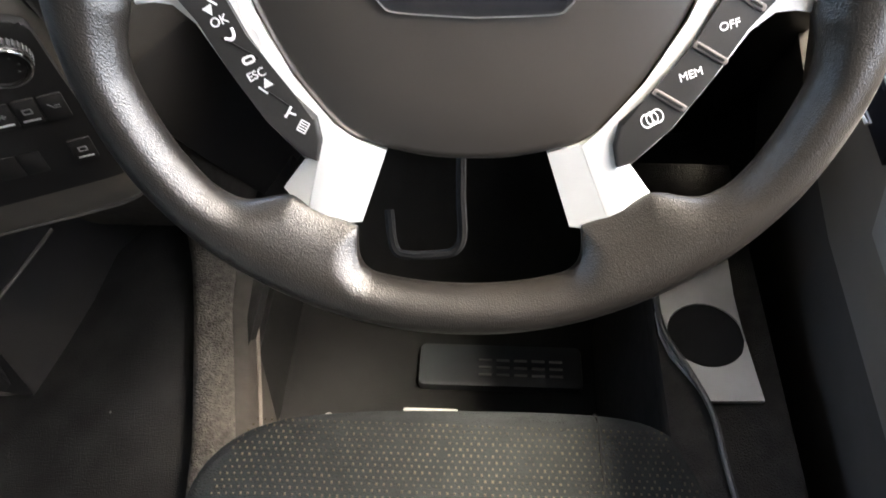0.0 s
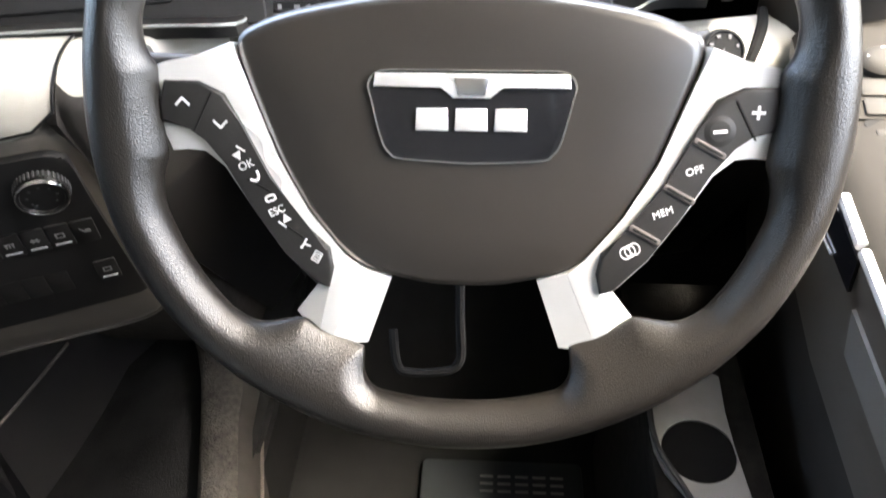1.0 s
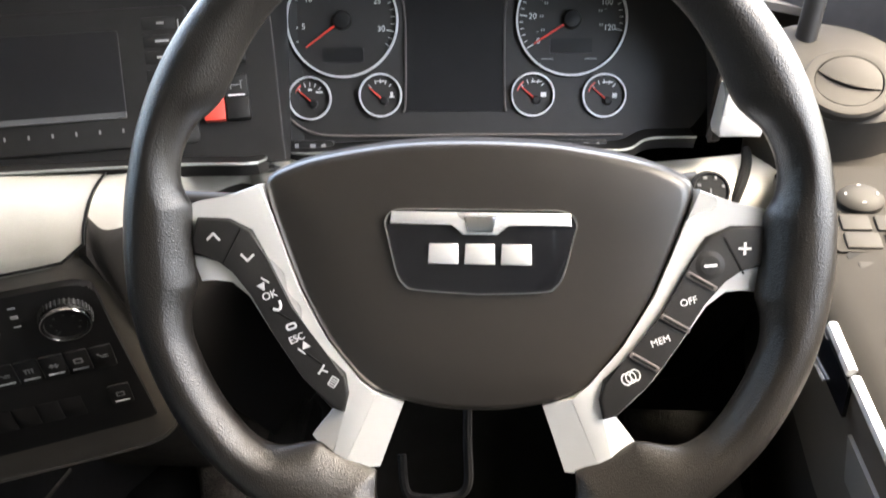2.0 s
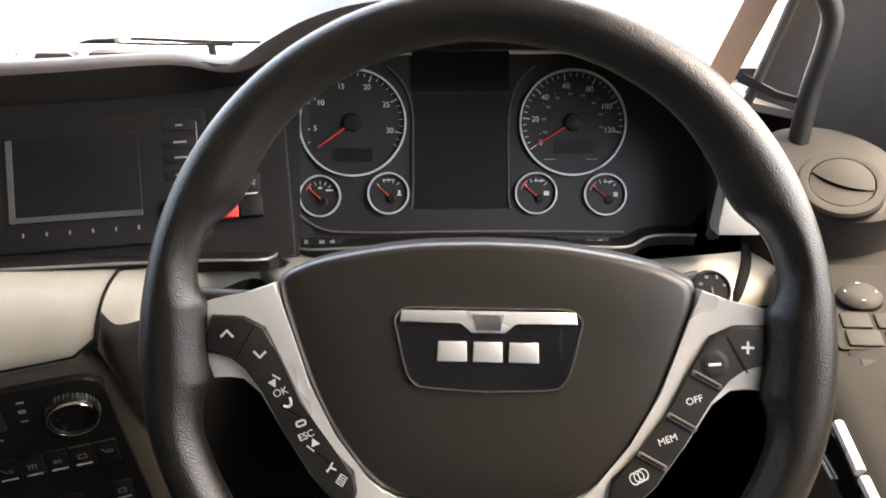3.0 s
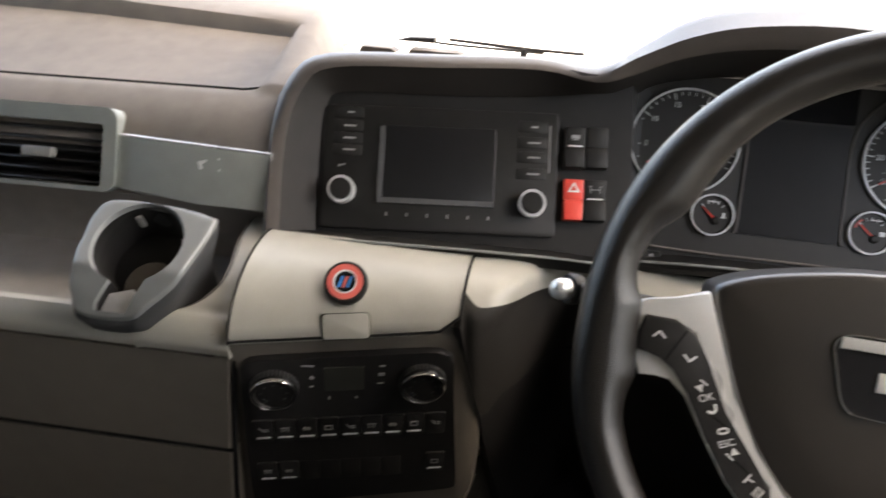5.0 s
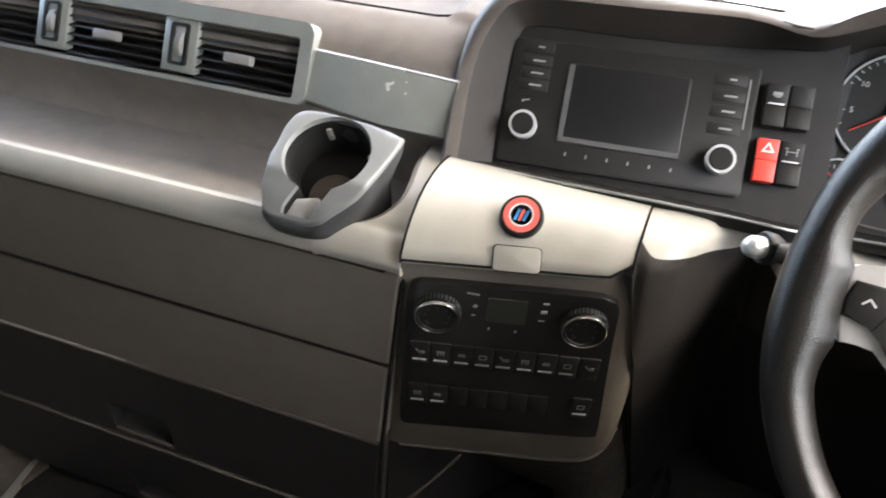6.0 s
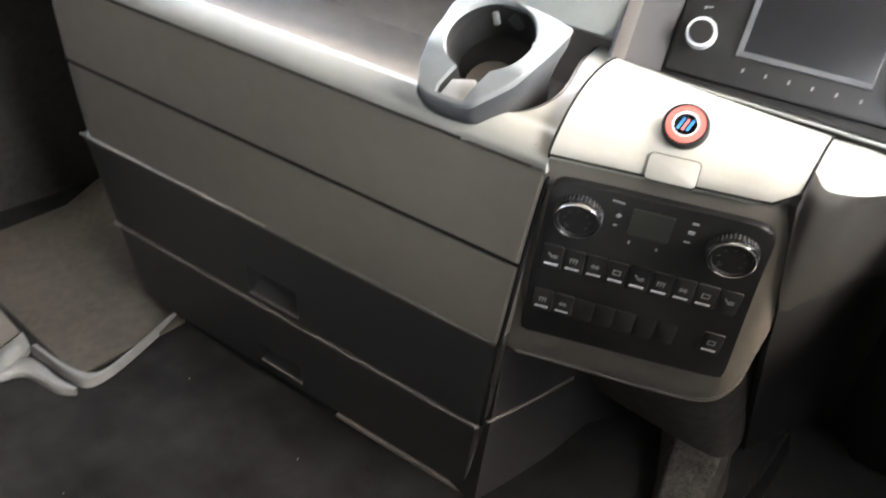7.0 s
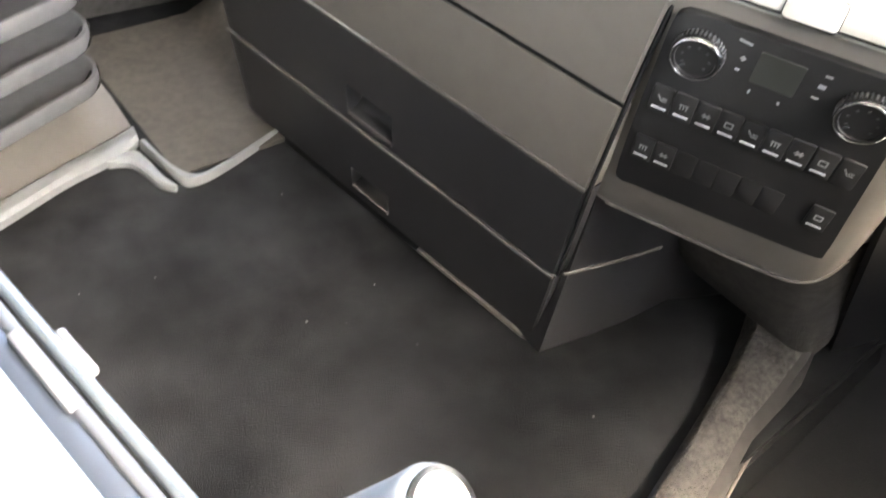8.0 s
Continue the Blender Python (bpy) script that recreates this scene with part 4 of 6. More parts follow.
for s in (1, -1):
    bm = prism(bmesh.new(), mir(spoke, s), -0.030, -0.006, 0.001, 2)
    part("spoke", bm, SILVER, wheel, "silver painted spoke", HUB)
    # raised inner band of the lower spoke
    for nm, quad in (("inner_facet", [(0.046, -0.1155, -0.0115), (0.0636, -0.1085, -0.0062), (0.0846, -0.1574, -0.0062), (0.0712, -0.1608, -0.0095), (0.0618, -0.1605, -0.0115)]), ("outer_facet", [(0.0834, -0.1195, -0.0062), (0.0935, -0.1215, -0.0095), (0.108, -0.14, -0.012), (0.1016, -0.1464, -0.0095), (0.0939, -0.1524, -0.0062)])):
        bm = bmesh.new()
        hi = [bm.verts.new((s * x, y, z)) for x, y, z in quad]
        lo = [bm.verts.new((s * x, y, -0.02)) for x, y, z in quad]
        bm.faces.new(hi)
        bm.faces.new(lo[::-1])
        for q in range(5):
            bm.faces.new((lo[q], lo[(q + 1) % 5], hi[(q + 1) % 5], hi[q]))
        part(nm, bm, SILVER, wheel, "bright facet of the spoke", HUB)
    pd = part("switch_pod", prism(bmesh.new(), mir(pod, s), -0.024, -0.002, 0.0022, 3), BLACK, wheel, "black button pod", HUB)

    def mark(bm, x, y, rot=0.0, name="symbol", material=SOFTWHITE, z=-0.0018):
        part(name, bm, material, pd, "", HUB @ Matrix.Translation((x, y, z)) @ Matrix.Rotation(radians(rot), 4, "Z"), False)

    def gap(x, y, w, rot):
        mark(bars(bmesh.new(), [(0, 0, w, 0.0011, 0)], -0.0004, 0.0002), x, y, rot, "joint", LINEN)

    if s < 0:
        mark(bars(bmesh.new(), [(-0.0022, 0, 0.0062, 0.0014, 45), (0.0018, 0, 0.0062, 0.0014, -45)]), -0.1686, -0.0054, 0)
        mark(bars(bmesh.new(), [(-0.0022, 0, 0.0062, 0.0014, -45), (0.0018, 0, 0.0062, 0.0014, 45)]), -0.1465, -0.0187, 0)
        gap(-0.157, -0.0115, 0.026, 62)
        tri = prism(bmesh.new(), [(-0.003, -0.003), (0.003, -0.003), (0.0, 0.002)], 0, 0.0003)
        bars(tri, [(0, 0.0032, 0.006, 0.0010, 0)])
        mark(tri, -0.137, -0.036, -30)
        mark(writing("OK", 0.0070), -0.1326, -0.0432, 22)
        mark(tube(bmesh.new(), cr([(-0.002, 0.0035, 0), (0.001, 0.001, 0), (0.001, -0.002, 0), (-0.002, -0.0035, 0)], 4), 0.0009, 6), -0.1268, -0.0504, -35)
        gap(-0.1228, -0.057, 0.022, -30)
        mark(ring_prism(bmesh.new(), [(x * 1.0, y) for x, y in rounded(0.0075, 0.0045, 0.002)], [(x, y) for x, y in rounded(0.0048, 0.002, 0.0009)], 0, 0.0003), -0.1187, -0.0633, 22)
        mark(writing("ESC", 0.0066), -0.1152, -0.0713, 25)
        tri = prism(bmesh.new(), [(-0.003, 0.003), (0.003, 0.003), (0.0, -0.002)], 0, 0.0003)
        bars(tri, [(0, -0.0032, 0.006, 0.0010, 0)])
        mark(tri, -0.1103, -0.0771, -35)
        gap(-0.1045, -0.0843, 0.02, -35)
        mark(bars(bmesh.new(), [(0, 0, 0.006, 0.0012, 60), (0.002, -0.0015, 0.004, 0.001, -20), (-0.002, -0.003, 0.0014, 0.0014, 0)]), -0.0988, -0.0911, 0)
        bm = bmesh.new()
        for d in (0.0, 0.0016, 0.0032):
            o, i2 = rounded(0.0055, 0.0038, 0.0004, 1, 0, d - 0.001), rounded(0.0042, 0.0026, 0.0003, 1, 0, d - 0.001)
            ring_prism(bm, o, i2, 0, 0.0003)
        mark(bm, -0.0917, -0.1004, -30)
    else:
        mark(bars(bmesh.new(), [(0, 0, 0.0078, 0.0016, 0), (0, 0, 0.0016, 0.0078, 0)]), 0.1675, -0.0073, 0)
        mark(bars(bmesh.new(), [(0, 0, 0.0078, 0.0016, 6)], -0.001, 0.0016), 0.1468, -0.0183, 0)
        mark(lathe(bmesh.new(), [(0.0095, -0.001), (0.0092, 0.0004), (0.006, 0.0012), (0.001, 0.0014)], 28), 0.1468, -0.0183, 0, "round_button", BLACK, -0.0024)
        gap(0.1611, -0.012, 0.026, -60)
        for x, y in ((0.142, -0.0285), (0.1269, -0.0559), (0.1087, -0.0813)):
            mark(prism(bmesh.new(), rounded(0.0215, 0.0040, 0.0015), -0.001, 0.0010, 0.0006), x, y, -28, "ridge", DASH_DARK)
            mark(prism(bmesh.new(), rounded(0.017, 0.0016, 0.0007), -0.001, 0.0013), x, y, -28, "slot", LINEN)
        mark(writing("OFF", 0.0062), 0.1348, -0.0417, 18)
        mark(writing("MEM", 0.0062), 0.1185, -0.0675, 22)
        bm = bmesh.new()
        for d in (-0.003, 0.0, 0.003):
            ring_prism(bm, [(x * 0.8 + d, y) for x, y in disc(0.0042, 20)], [(x * 0.8 + d, y) for x, y in disc(0.0034, 20)], 0, 0.0003)
        mark(bm, 0.1008, -0.0915, 30)

# maker's plate, its mark kept to plain shapes
emb = cr([(0.0, 0.0135), (0.03, 0.0135), (0.053, 0.0128), (0.0605, 0.006), (0.059, -0.004), (0.0535, -0.027), (0.0485, -0.0355), (0.04, -0.039), (0.0, -0.041)], 4)
emb = [(p.x, p.y) for p in emb] + [(-p.x, p.y) for p in emb[-2:0:-1]]
EMB = HUB @ Matrix.Translation((0.003, 0.001, -0.0060))
plate = part("emblem_plate", prism(bmesh.new(), emb, -0.004, 0.0022, 0.001), GLOSS, wheel, "glossy black emblem plate", EMB)
part("frame", ring_prism(bmesh.new(), [(x * 1.008, -0.014 + (y + 0.014) * 1.012) for x, y in emb], [(x * 0.99, -0.014 + (y + 0.014) * 0.982) for x, y in emb], -0.003, 0.0026), CHROME, plate, "chrome frame", EMB)
part("top_bar", prism(bmesh.new(), [(-0.0565, 0.0115), (0.0565, 0.0115), (0.0575, 0.0035), (0.018, 0.0045), (0.011, -0.0025), (-0.011, -0.0025), (-0.018, 0.0045), (-0.0575, 0.0035)], 0.001, 0.0038, 0.0008), SILVER, plate, "satin silver bar", EMB)
part("lozenge", prism(bmesh.new(), [(-0.0105, 0.0095), (0.0105, 0.0095), (0.008, -0.001), (-0.008, -0.001)], 0.002, 0.0048, 0.0008), CHROME, plate, "raised bright lozenge", EMB)
for x in (-0.0232, 0.0, 0.0232):
    part("mark_block", prism(bmesh.new(), [(x - 0.0098, -0.0215), (x + 0.0098, -0.0215), (x + 0.0092, -0.0085), (x - 0.0092, -0.0085)], 0.001, 0.0036, 0.0006), SILVER, plate, "bright silver block", EMB)

# column behind the wheel
column = thing("steering_column", WHEEL @ Vector((0, -0.03, -0.12)), "black plastic steering column shroud with stalks", "steering column")
bm = bmesh.new()
solid_loft(bm, [[Vector((x * w, -0.03 + y * h + dy, z)) for x, y in rounded(2, 2, 0.5)] for w, h, dy, z in ((0.055, 0.055, 0, -0.045), (0.075, 0.06, -0.01, -0.09), (0.08, 0.065, -0.02, -0.16), (0.075, 0.07, -0.03, -0.26), (0.07, 0.07, -0.05, -0.4))])
part("shroud", bm, BLACK, column, "", WHEEL)
part("stalk", tube(bmesh.new(), cr([(-0.05, 0.70, 0.745), (-0.13, 0.695, 0.757), (-0.20, 0.687, 0.766), (-0.235, 0.683, 0.769)], 5), 0.008, 12), BLACK, column, "black control stalk")
TIP = Matrix.Translation((-0.250, 0.690, 0.766)) @ Vector((-0.72, -0.66, 0.20)).to_track_quat("Z", "Y").to_matrix().to_4x4()
part("stalk_collar", lathe(bmesh.new(), [(0.0095, -0.022), (0.0125, -0.016), (0.0135, -0.008), (0.012, -0.005)], 28), BLACK, column, "black collar of the stalk", TIP)
part("stalk_tip", lathe(bmesh.new(), [(0.0085, -0.008), (0.0092, 0.0), (0.0088, 0.005), (0.007, 0.0088), (0.004, 0.0108), (0.001, 0.0115)], 28), SILVER, column, "silver stalk tip", TIP)
part("stalk", tube(bmesh.new(), cr([(0.05, 0.72, 0.745), (0.11, 0.712, 0.762), (0.16, 0.712, 0.775)], 5), 0.009, 12), BLACK, column, "black control stalk")
KNOB = face_frame((0.167, 0.700, 0.775), 8, 40) @ Matrix.Scale(0.92, 4)
kn = part("stalk_knob", lathe(bmesh.new(), [(0.0165, -0.022), (0.0172, -0.004), (0.016, 0.0), (0.0142, 0.001), (0.0132, -0.0005), (0.007, 0.0)], 32), LINEN, column, "black rotary stalk knob", KNOB)
part("print", bars(bmesh.new(), [(-0.009, 0.005, 0.003, 0.002, 0), (-0.0035, 0.0105, 0.003, 0.002, 0), (0.005, 0.010, 0.002, 0.003, 0), (0.0105, 0.003, 0.002, 0.002, 0), (0.0, -0.003, 0.001, 0.009, 0)], -0.001, 0.0006), SMALLPRINT, kn, "", KNOB, False)
part("adjust_loop", tube(bmesh.new(), cr([(-0.006, -0.15, -0.13), (-0.0054, -0.185, -0.121), (-0.004, -0.215, -0.119), (-0.009, -0.227, -0.119), (-0.02, -0.231, -0.119), (-0.045, -0.233, -0.12), (-0.056, -0.227, -0.122), (-0.06, -0.20, -0.13)], 5), 0.0038, 8), LINEN, column, "bent black adjuster bar", HUB)

# ---- instrument cluster ----
clu = thing("instrument_cluster", CLUSTER, "black instrument cluster with six round dials and a screen", "instrument cluster")
part("face", prism(bmesh.new(), rounded(0.50, 0.215, 0.07, 6, 0.0, 0.056), -0.012, 0.0, 0.001), FACE, clu, "charcoal face", CLUSTER, False)


def polar(c, r, deg):
    return c[0] + r * math.cos(radians(deg)), c[1] + r * math.sin(radians(deg))


def dial(c, R0, nums, inner, a0, a1, value, label, first=0):
    """A large dial: ring, ticks and numbers clockwise from a0 to a1 degrees, needle at value (0 to 1)."""
    d = part("dial", prism(bmesh.new(), disc(R0, 56, *c), 0.0, 0.0012), FACE, clu, label, CLUSTER, False)
    part("ring", ring_prism(bmesh.new(), disc(R0 + 0.0005, 64, *c), disc(R0 - 0.0016, 64, *c), 0.0, 0.006), RING, d, "bright ring", CLUSTER)
    bm = bmesh.new()
    total = (len(nums) - 1) * 5 if not first else round((a0 - a1) / 8)
    for i in range(total + 1):
        a = a0 + (a1 - a0) * i / total
        major = (i - first) % 5 == 0
        ln = 0.0082 if major else 0.0042
        x, y = polar(c, R0 - 0.0035 - ln / 2, a)
        bars(bm, [(x, y, ln, 0.0011 if major else 0.0007, a)], 0.0012, 0.0016)
    part("scale", bm, WHITE, d, "white graduated scale", CLUSTER, False)
    for i, t in enumerate(nums):
        if t:
            a = a0 + (a1 - a0) * i / (len(nums) - 1) if not first else a0 - 8 * (first + 5 * i)
            x, y = polar(c, R0 - 0.0178, a)
            part("number", writing(t, 0.0088), WHITE, d, "", CLUSTER @ Matrix.Translation((x, y, 0.0014)), False)
    if inner:
        bm = bmesh.new()
        for i in range(9):
            a = a0 + (a1 - a0) * (i + 0.5) / 8.6
            for dx in (-0.0013, 0.0013):
                x, y = polar(c, R0 - 0.0275, a)
                bars(bm, [(x + dx, y, 0.0016, 0.0026, 0)], 0.0012, 0.0015)
            x, y = polar(c, R0 - 0.0215, a)
            bars(bm, [(x, y, 0.003, 0.0006, a)], 0.0012, 0.0015)
        part("inner_scale", bm, GREYPRINT, d, "small inner scale", CLUSTER, False)
    a = a0 + (a1 - a0) * value
    tip = polar(c, R0 - 0.012, a)
    base = polar(c, 0.004, a)
    part("needle", tube(bmesh.new(), [(*base, 0.005), (*tip, 0.005)], [0.0013, 0.0008], 6), NEEDLE, d, "red needle", CLUSTER)
    part("hub", lathe(bmesh.new(), [(0.0105, 0.001), (0.0105, 0.006), (0.0085, 0.0085), (0.003, 0.0095)], 28, Matrix.Translation((*c, 0))), BLACK, d, "black needle cap", CLUSTER)
    return d


T, S = (-0.1615, 0.0855), (0.0915, 0.0845)
d = dial(T, 0.0618, ["5", "10", "15", "20", "25", "30"], False, 204, -28, -0.05, "rev counter", 2)
part("small_screen", prism(bmesh.new(), rounded(0.046, 0.016, 0.001, 2, T[0], T[1] - 0.037), 0.001, 0.0018), SCREEN, d, "dark small screen", CLUSTER, False)
d = dial(S, 0.0606, ["0", "20", "40", "60", "80", "100", "120"], True, 212, -12, 0.0, "speedometer")
part("small_screen", prism(bmesh.new(), rounded(0.046, 0.016, 0.001, 2, S[0], S[1] - 0.028), 0.001, 0.0018), SCREEN, d, "dark small screen", CLUSTER, False)
for dx in (-0.026, 0.022):
    part("print", bars(bmesh.new(), [(S[0] + dx, S[1] - 0.042, 0.013, 0.001, 0)], 0.0012, 0.0016), GREYPRINT, d, "", CLUSTER, False)


def gauge(c, red, marks, label):
    d = part("gauge", prism(bmesh.new(), disc(0.0236, 40, *c), 0.0, 0.0012), FACE, clu, label, CLUSTER, False)
    part("ring", ring_prism(bmesh.new(), disc(0.0242, 48, *c), disc(0.0224, 48, *c), 0.0, 0.006), RING, d, "bright ring", CLUSTER)
    bm = bmesh.new()
    for a in (140, 112, 90, 68, 45):
        x, y = polar(c, 0.0155, a)
        bars(bm, [(x, y, 0.0045, 0.0008, a)], 0.0012, 0.0016)
    bars(bm, [(c[0] + mx, c[1] + my, mw, mh, 0) for mx, my, mw, mh in marks], 0.0012, 0.0016)
    part("scale", bm, WHITE, d, "white graduated scale", CLUSTER, False)
    if red:
        part("red_zone", tube(bmesh.new(), [(*polar(c, 0.0175, a), 0.0016) for a in (125, 140, 155, 165)], 0.0008, 6), ROSE, d, "", CLUSTER)
    base, tip = (c[0] + 0.004, c[1] - 0.006), (c[0] - 0.0125, c[1] + 0.0085)
    part("needle", tube(bmesh.new(), [(*base, 0.0035), (*tip, 0.0035)], [0.0011, 0.0007], 6), NEEDLE, d, "red needle", CLUSTER)
    part("hub", lathe(bmesh.new(), [(0.0048, 0.001), (0.0048, 0.004), (0.003, 0.0055)], 18, Matrix.Translation((base[0], base[1], 0))), BLACK, d, "", CLUSTER)


gauge((-0.1995, 0.001), True, [(0.0, 0.0095, 0.0045, 0.0022), (0.0105, 0.0068, 0.008, 0.002)], "small pressure gauge")
gauge((-0.1202, 0.004), False, [(0.0, 0.0155, 0.011, 0.001), (0.0125, 0.001, 0.003, 0.005), (0.0125, -0.002, 0.006, 0.0012)], "small temperature gauge")
gauge((0.0497, 0.0037), True, [(0.004, 0.0145, 0.012, 0.001), (0.012, 0.0, 0.006, 0.005)], "small pressure gauge")
gauge((0.1287, 0.0022), True, [(0.004, 0.0145, 0.012, 0.001), (0.012, 0.0, 0.005, 0.005)], "small fuel gauge")
part("centre_screen", prism(bmesh.new(), rounded(0.107, 0.132, 0.004, 3, -0.037, 0.052), 0.0, 0.0016), SCREEN, clu, "unlit grey centre screen", CLUSTER, False)
part("top_screen", prism(bmesh.new(), rounded(0.112, 0.046, 0.002, 2, -0.037, 0.144), 0.0, 0.003), GLOSS, clu, "dark upper display", CLUSTER, False)
for s in (-1, 1):
    pth = [(-0.037 + s * 0.0585, -0.014, 0.002), (-0.037 + s * 0.0555, -0.006, 0.002), (-0.037 + s * 0.0548, 0.05, 0.002), (-0.037 + s * 0.0560, 0.10, 0.002), (-0.037 + s * 0.066, 0.13, 0.002), (-0.037 + s * 0.085, 0.15, 0.002)]
    part("screen_rib", tube(bmesh.new(), cr(pth, 4), 0.0014, 6), DASH_DARK, clu, "thin raised rib", CLUSTER)
part("bezel_line", tube(bmesh.new(), cr([(-0.232, 0.10, 0.002), (-0.234, 0.03, 0.002), (-0.228, -0.012, 0.003), (-0.20, -0.036, 0.004), (-0.15, -0.041, 0.004), (0.0, -0.040, 0.004), (0.15, -0.041, 0.004)], 6), 0.0013, 6), DASH, clu, "thin bezel edge", CLUSTER)
for x0 in (-0.203, 0.1):
    bm = prism(bmesh.new(), rounded(0.062, 0.012, 0.003, 3, x0, -0.052), 0.005, 0.016, 0.002)
    st = part("button_strip", bm, BLACK, clu, "black strip of small buttons", CLUSTER)
    part("icons", bars(bmesh.new(), [(x0 - 0.02, -0.052, 0.006, 0.002, 0), (x0 - 0.01, -0.052, 0.004, 0.005, 0), (x0 + 0.008, -0.052, 0.006, 0.004, 0), (x0 + 0.02, -0.052, 0.005, 0.004, 20)], 0.016, 0.0164), GREYPRINT, st, "", CLUSTER, False)

# ---- radio and switches ----
radio = thing("car_radio", RADIO, "black radio with an unlit screen and two knobs", "radio")
part("body", prism(bmesh.new(), rounded(0.256, 0.136, 0.006, 3, 0.002, 0.032), -0.01, 0.003, 0.0015), BLACK, radio, "", RADIO)
scr = part("screen", prism(bmesh.new(), rounded(0.124, 0.082, 0.003, 3, 0.001, 0.038), 0.001, 0.0042, 0.0008), SCREEN, radio, "unlit screen", RADIO)
part("bezel", bars(bmesh.new(), [(-0.0605, 0.036, 0.0055, 0.082, 0), (0.0, -0.0035, 0.126, 0.0055, 0)], 0.003, 0.0056), mat("worn_bezel", (0.075, 0.076, 0.078), 0.35), scr, "worn lower bezel", RADIO)
for x, u in ((-0.1010, 0.0048), (0.1038, -0.0010)):
    kn = part("knob", lathe(bmesh.new(), [(0.0118, 0.002), (0.0118, 0.017), (0.0108, 0.0185), (0.009, 0.0185)], 36, Matrix.Translation((x, u, 0))), BLACK, radio, "black knob", RADIO)
    part("knob_ring", ring_prism(bmesh.new(), disc(0.0146, 40, x, u), disc(0.0116, 40, x, u), 0.003, 0.0165), RING, kn, "satin silver ring", RADIO)
for x, us in ((-0.0985, (0.0915, 0.0765, 0.0630, 0.0500)), (0.1020, (0.0835, 0.0660, 0.0500, 0.0320))):
    for i, u in enumerate(us):
        b = part("button", prism(bmesh.new(), rounded(0.032, 0.0125, 0.0015, 2, x, u), 0.002, 0.0036, 0.0004), BLACK, radio, "", RADIO)
        part("print", bars(bmesh.new(), [(x + 0.002, u, 0.013 if i else 0.007, 0.0020, 0)], 0.0036, 0.0039), GREYPRINT, b, "", RADIO, False)
part("icon", bars(bmesh.new(), [(-0.1035, 0.033, 0.008, 0.0014, 12), (-0.1065, 0.032, 0.002, 0.003, 12)], 0.003, 0.0034), GREYPRINT, radio, "", RADIO, False)
part("line", bars(bmesh.new(), [(0.121, 0.06, 0.0012, 0.052, 0)], 0.003, 0.0036), GREYPRINT, radio, "", RADIO, False)
part("preset_marks", bars(bmesh.new(), [(-0.052 + 0.022 * i, -0.0185, 0.0018, 0.004, 0) for i in range(6)], 0.003, 0.0034), GREYPRINT, radio, "", RADIO, False)


def rocker(x, u, w, h, material, label, marks, bar=True):
    fr = RADIO @ Matrix.Translation((x, u, 0))
    t = thing("rocker_switch", fr, label, "switch", "switches beside the radio")
    for nm, cy, tilt in (("upper_half", h / 4, 4), ("lower_half", -h / 4, -4)):
        part(nm, box(bmesh.new(), (0, 0, 0), (w, h / 2 - 0.0006, 0.012), 0.0012, 2), material, t, "", fr @ Matrix.Translation((0, cy, 0.004)) @ Matrix.Rotation(radians(tilt), 4, "X"))
    if bar:
        part("light_bar", bars(bmesh.new(), [(0, 0.0012, w * 0.72, 0.0014, 0)], 0.0095, 0.0108), WHITE, t, "pale bar", fr, False)
    if marks == "triangle":
        bm = bmesh.new()
        o, i2 = [(0, 0.0065), (0.0065, -0.0045), (-0.0065, -0.0045)], [(0, 0.0035), (0.0038, -0.0028), (-0.0038, -0.0028)]
        ring_prism(bm, o, i2, 0, 0.0004)
        part("symbol", bm, WHITE, t, "white triangle", fr @ Matrix.Translation((0, h / 4 + 0.001, 0.0106)), False)
    elif marks:
        part("symbol", bars(bmesh.new(), marks, 0.0104, 0.0108), GREYPRINT, t, "", fr @ Matrix.Translation((0, h / 4, 0)), False)


rocker(0.1475, 0.0055, 0.0205, 0.045, RED, "bright red hazard switch beside the radio", "triangle", False)
axle = [(-0.005, 0, 0.001, 0.008, 0), (0.005, 0, 0.001, 0.008, 0), (0, 0, 0.01, 0.001, 0), (-0.0055, 0.0035, 0.003, 0.001, 0), (0.0055, 0.0035, 0.003, 0.001, 0)]
rocker(0.1705, 0.0055, 0.0225, 0.045, BLACK, "black axle lock rocker switch beside the red one", axle)
rocker(0.1475, 0.0620, 0.0215, 0.045, BLACK, "black rocker switch with a vehicle symbol", [(0, 0, 0.009, 0.004, 0), (0, -0.003, 0.006, 0.001, 0)])
rocker(0.1710, 0.0625, 0.0225, 0.045, BLACK, "blank black rocker switch", [], False)

# ---- climate panel ----
HV2 = HVAC @ Matrix.Translation((0, 0, -0.018))
hv = thing("climate_control", HV2, "black climate control panel with two silver-ringed knobs", "control panel")
o = cr([(-0.103, 0.021), (-0.0975, 0.0315), (-0.085, 0.0352), (-0.04, 0.0365), (0.0, 0.037), (0.05, 0.0378), (0.086, 0.0372), (0.098, 0.0315), (0.1035, 0.022), (0.1065, -0.03), (0.1135, -0.12), (0.1180, -0.182), (0.1125, -0.1925), (0.05, -0.1965), (-0.05, -0.2), (-0.1, -0.2012), (-0.1088, -0.193), (-0.1085, -0.105), (-0.1055, -0.025)], 3, True)
part("body", prism(bmesh.new(), [(p.x, p.y) for p in o], -0.01, 0.004, 0.002), BLACK, hv, "", HV2)
part("display", prism(bmesh.new(), rounded(0.039, 0.034, 0.002, 2, -0.0045, 0.006), 0.003, 0.005), mat("unlit_display", (0.026, 0.027, 0.023), 0.35, bump=0.0), hv, "unlit grey-green display", HV2, False)
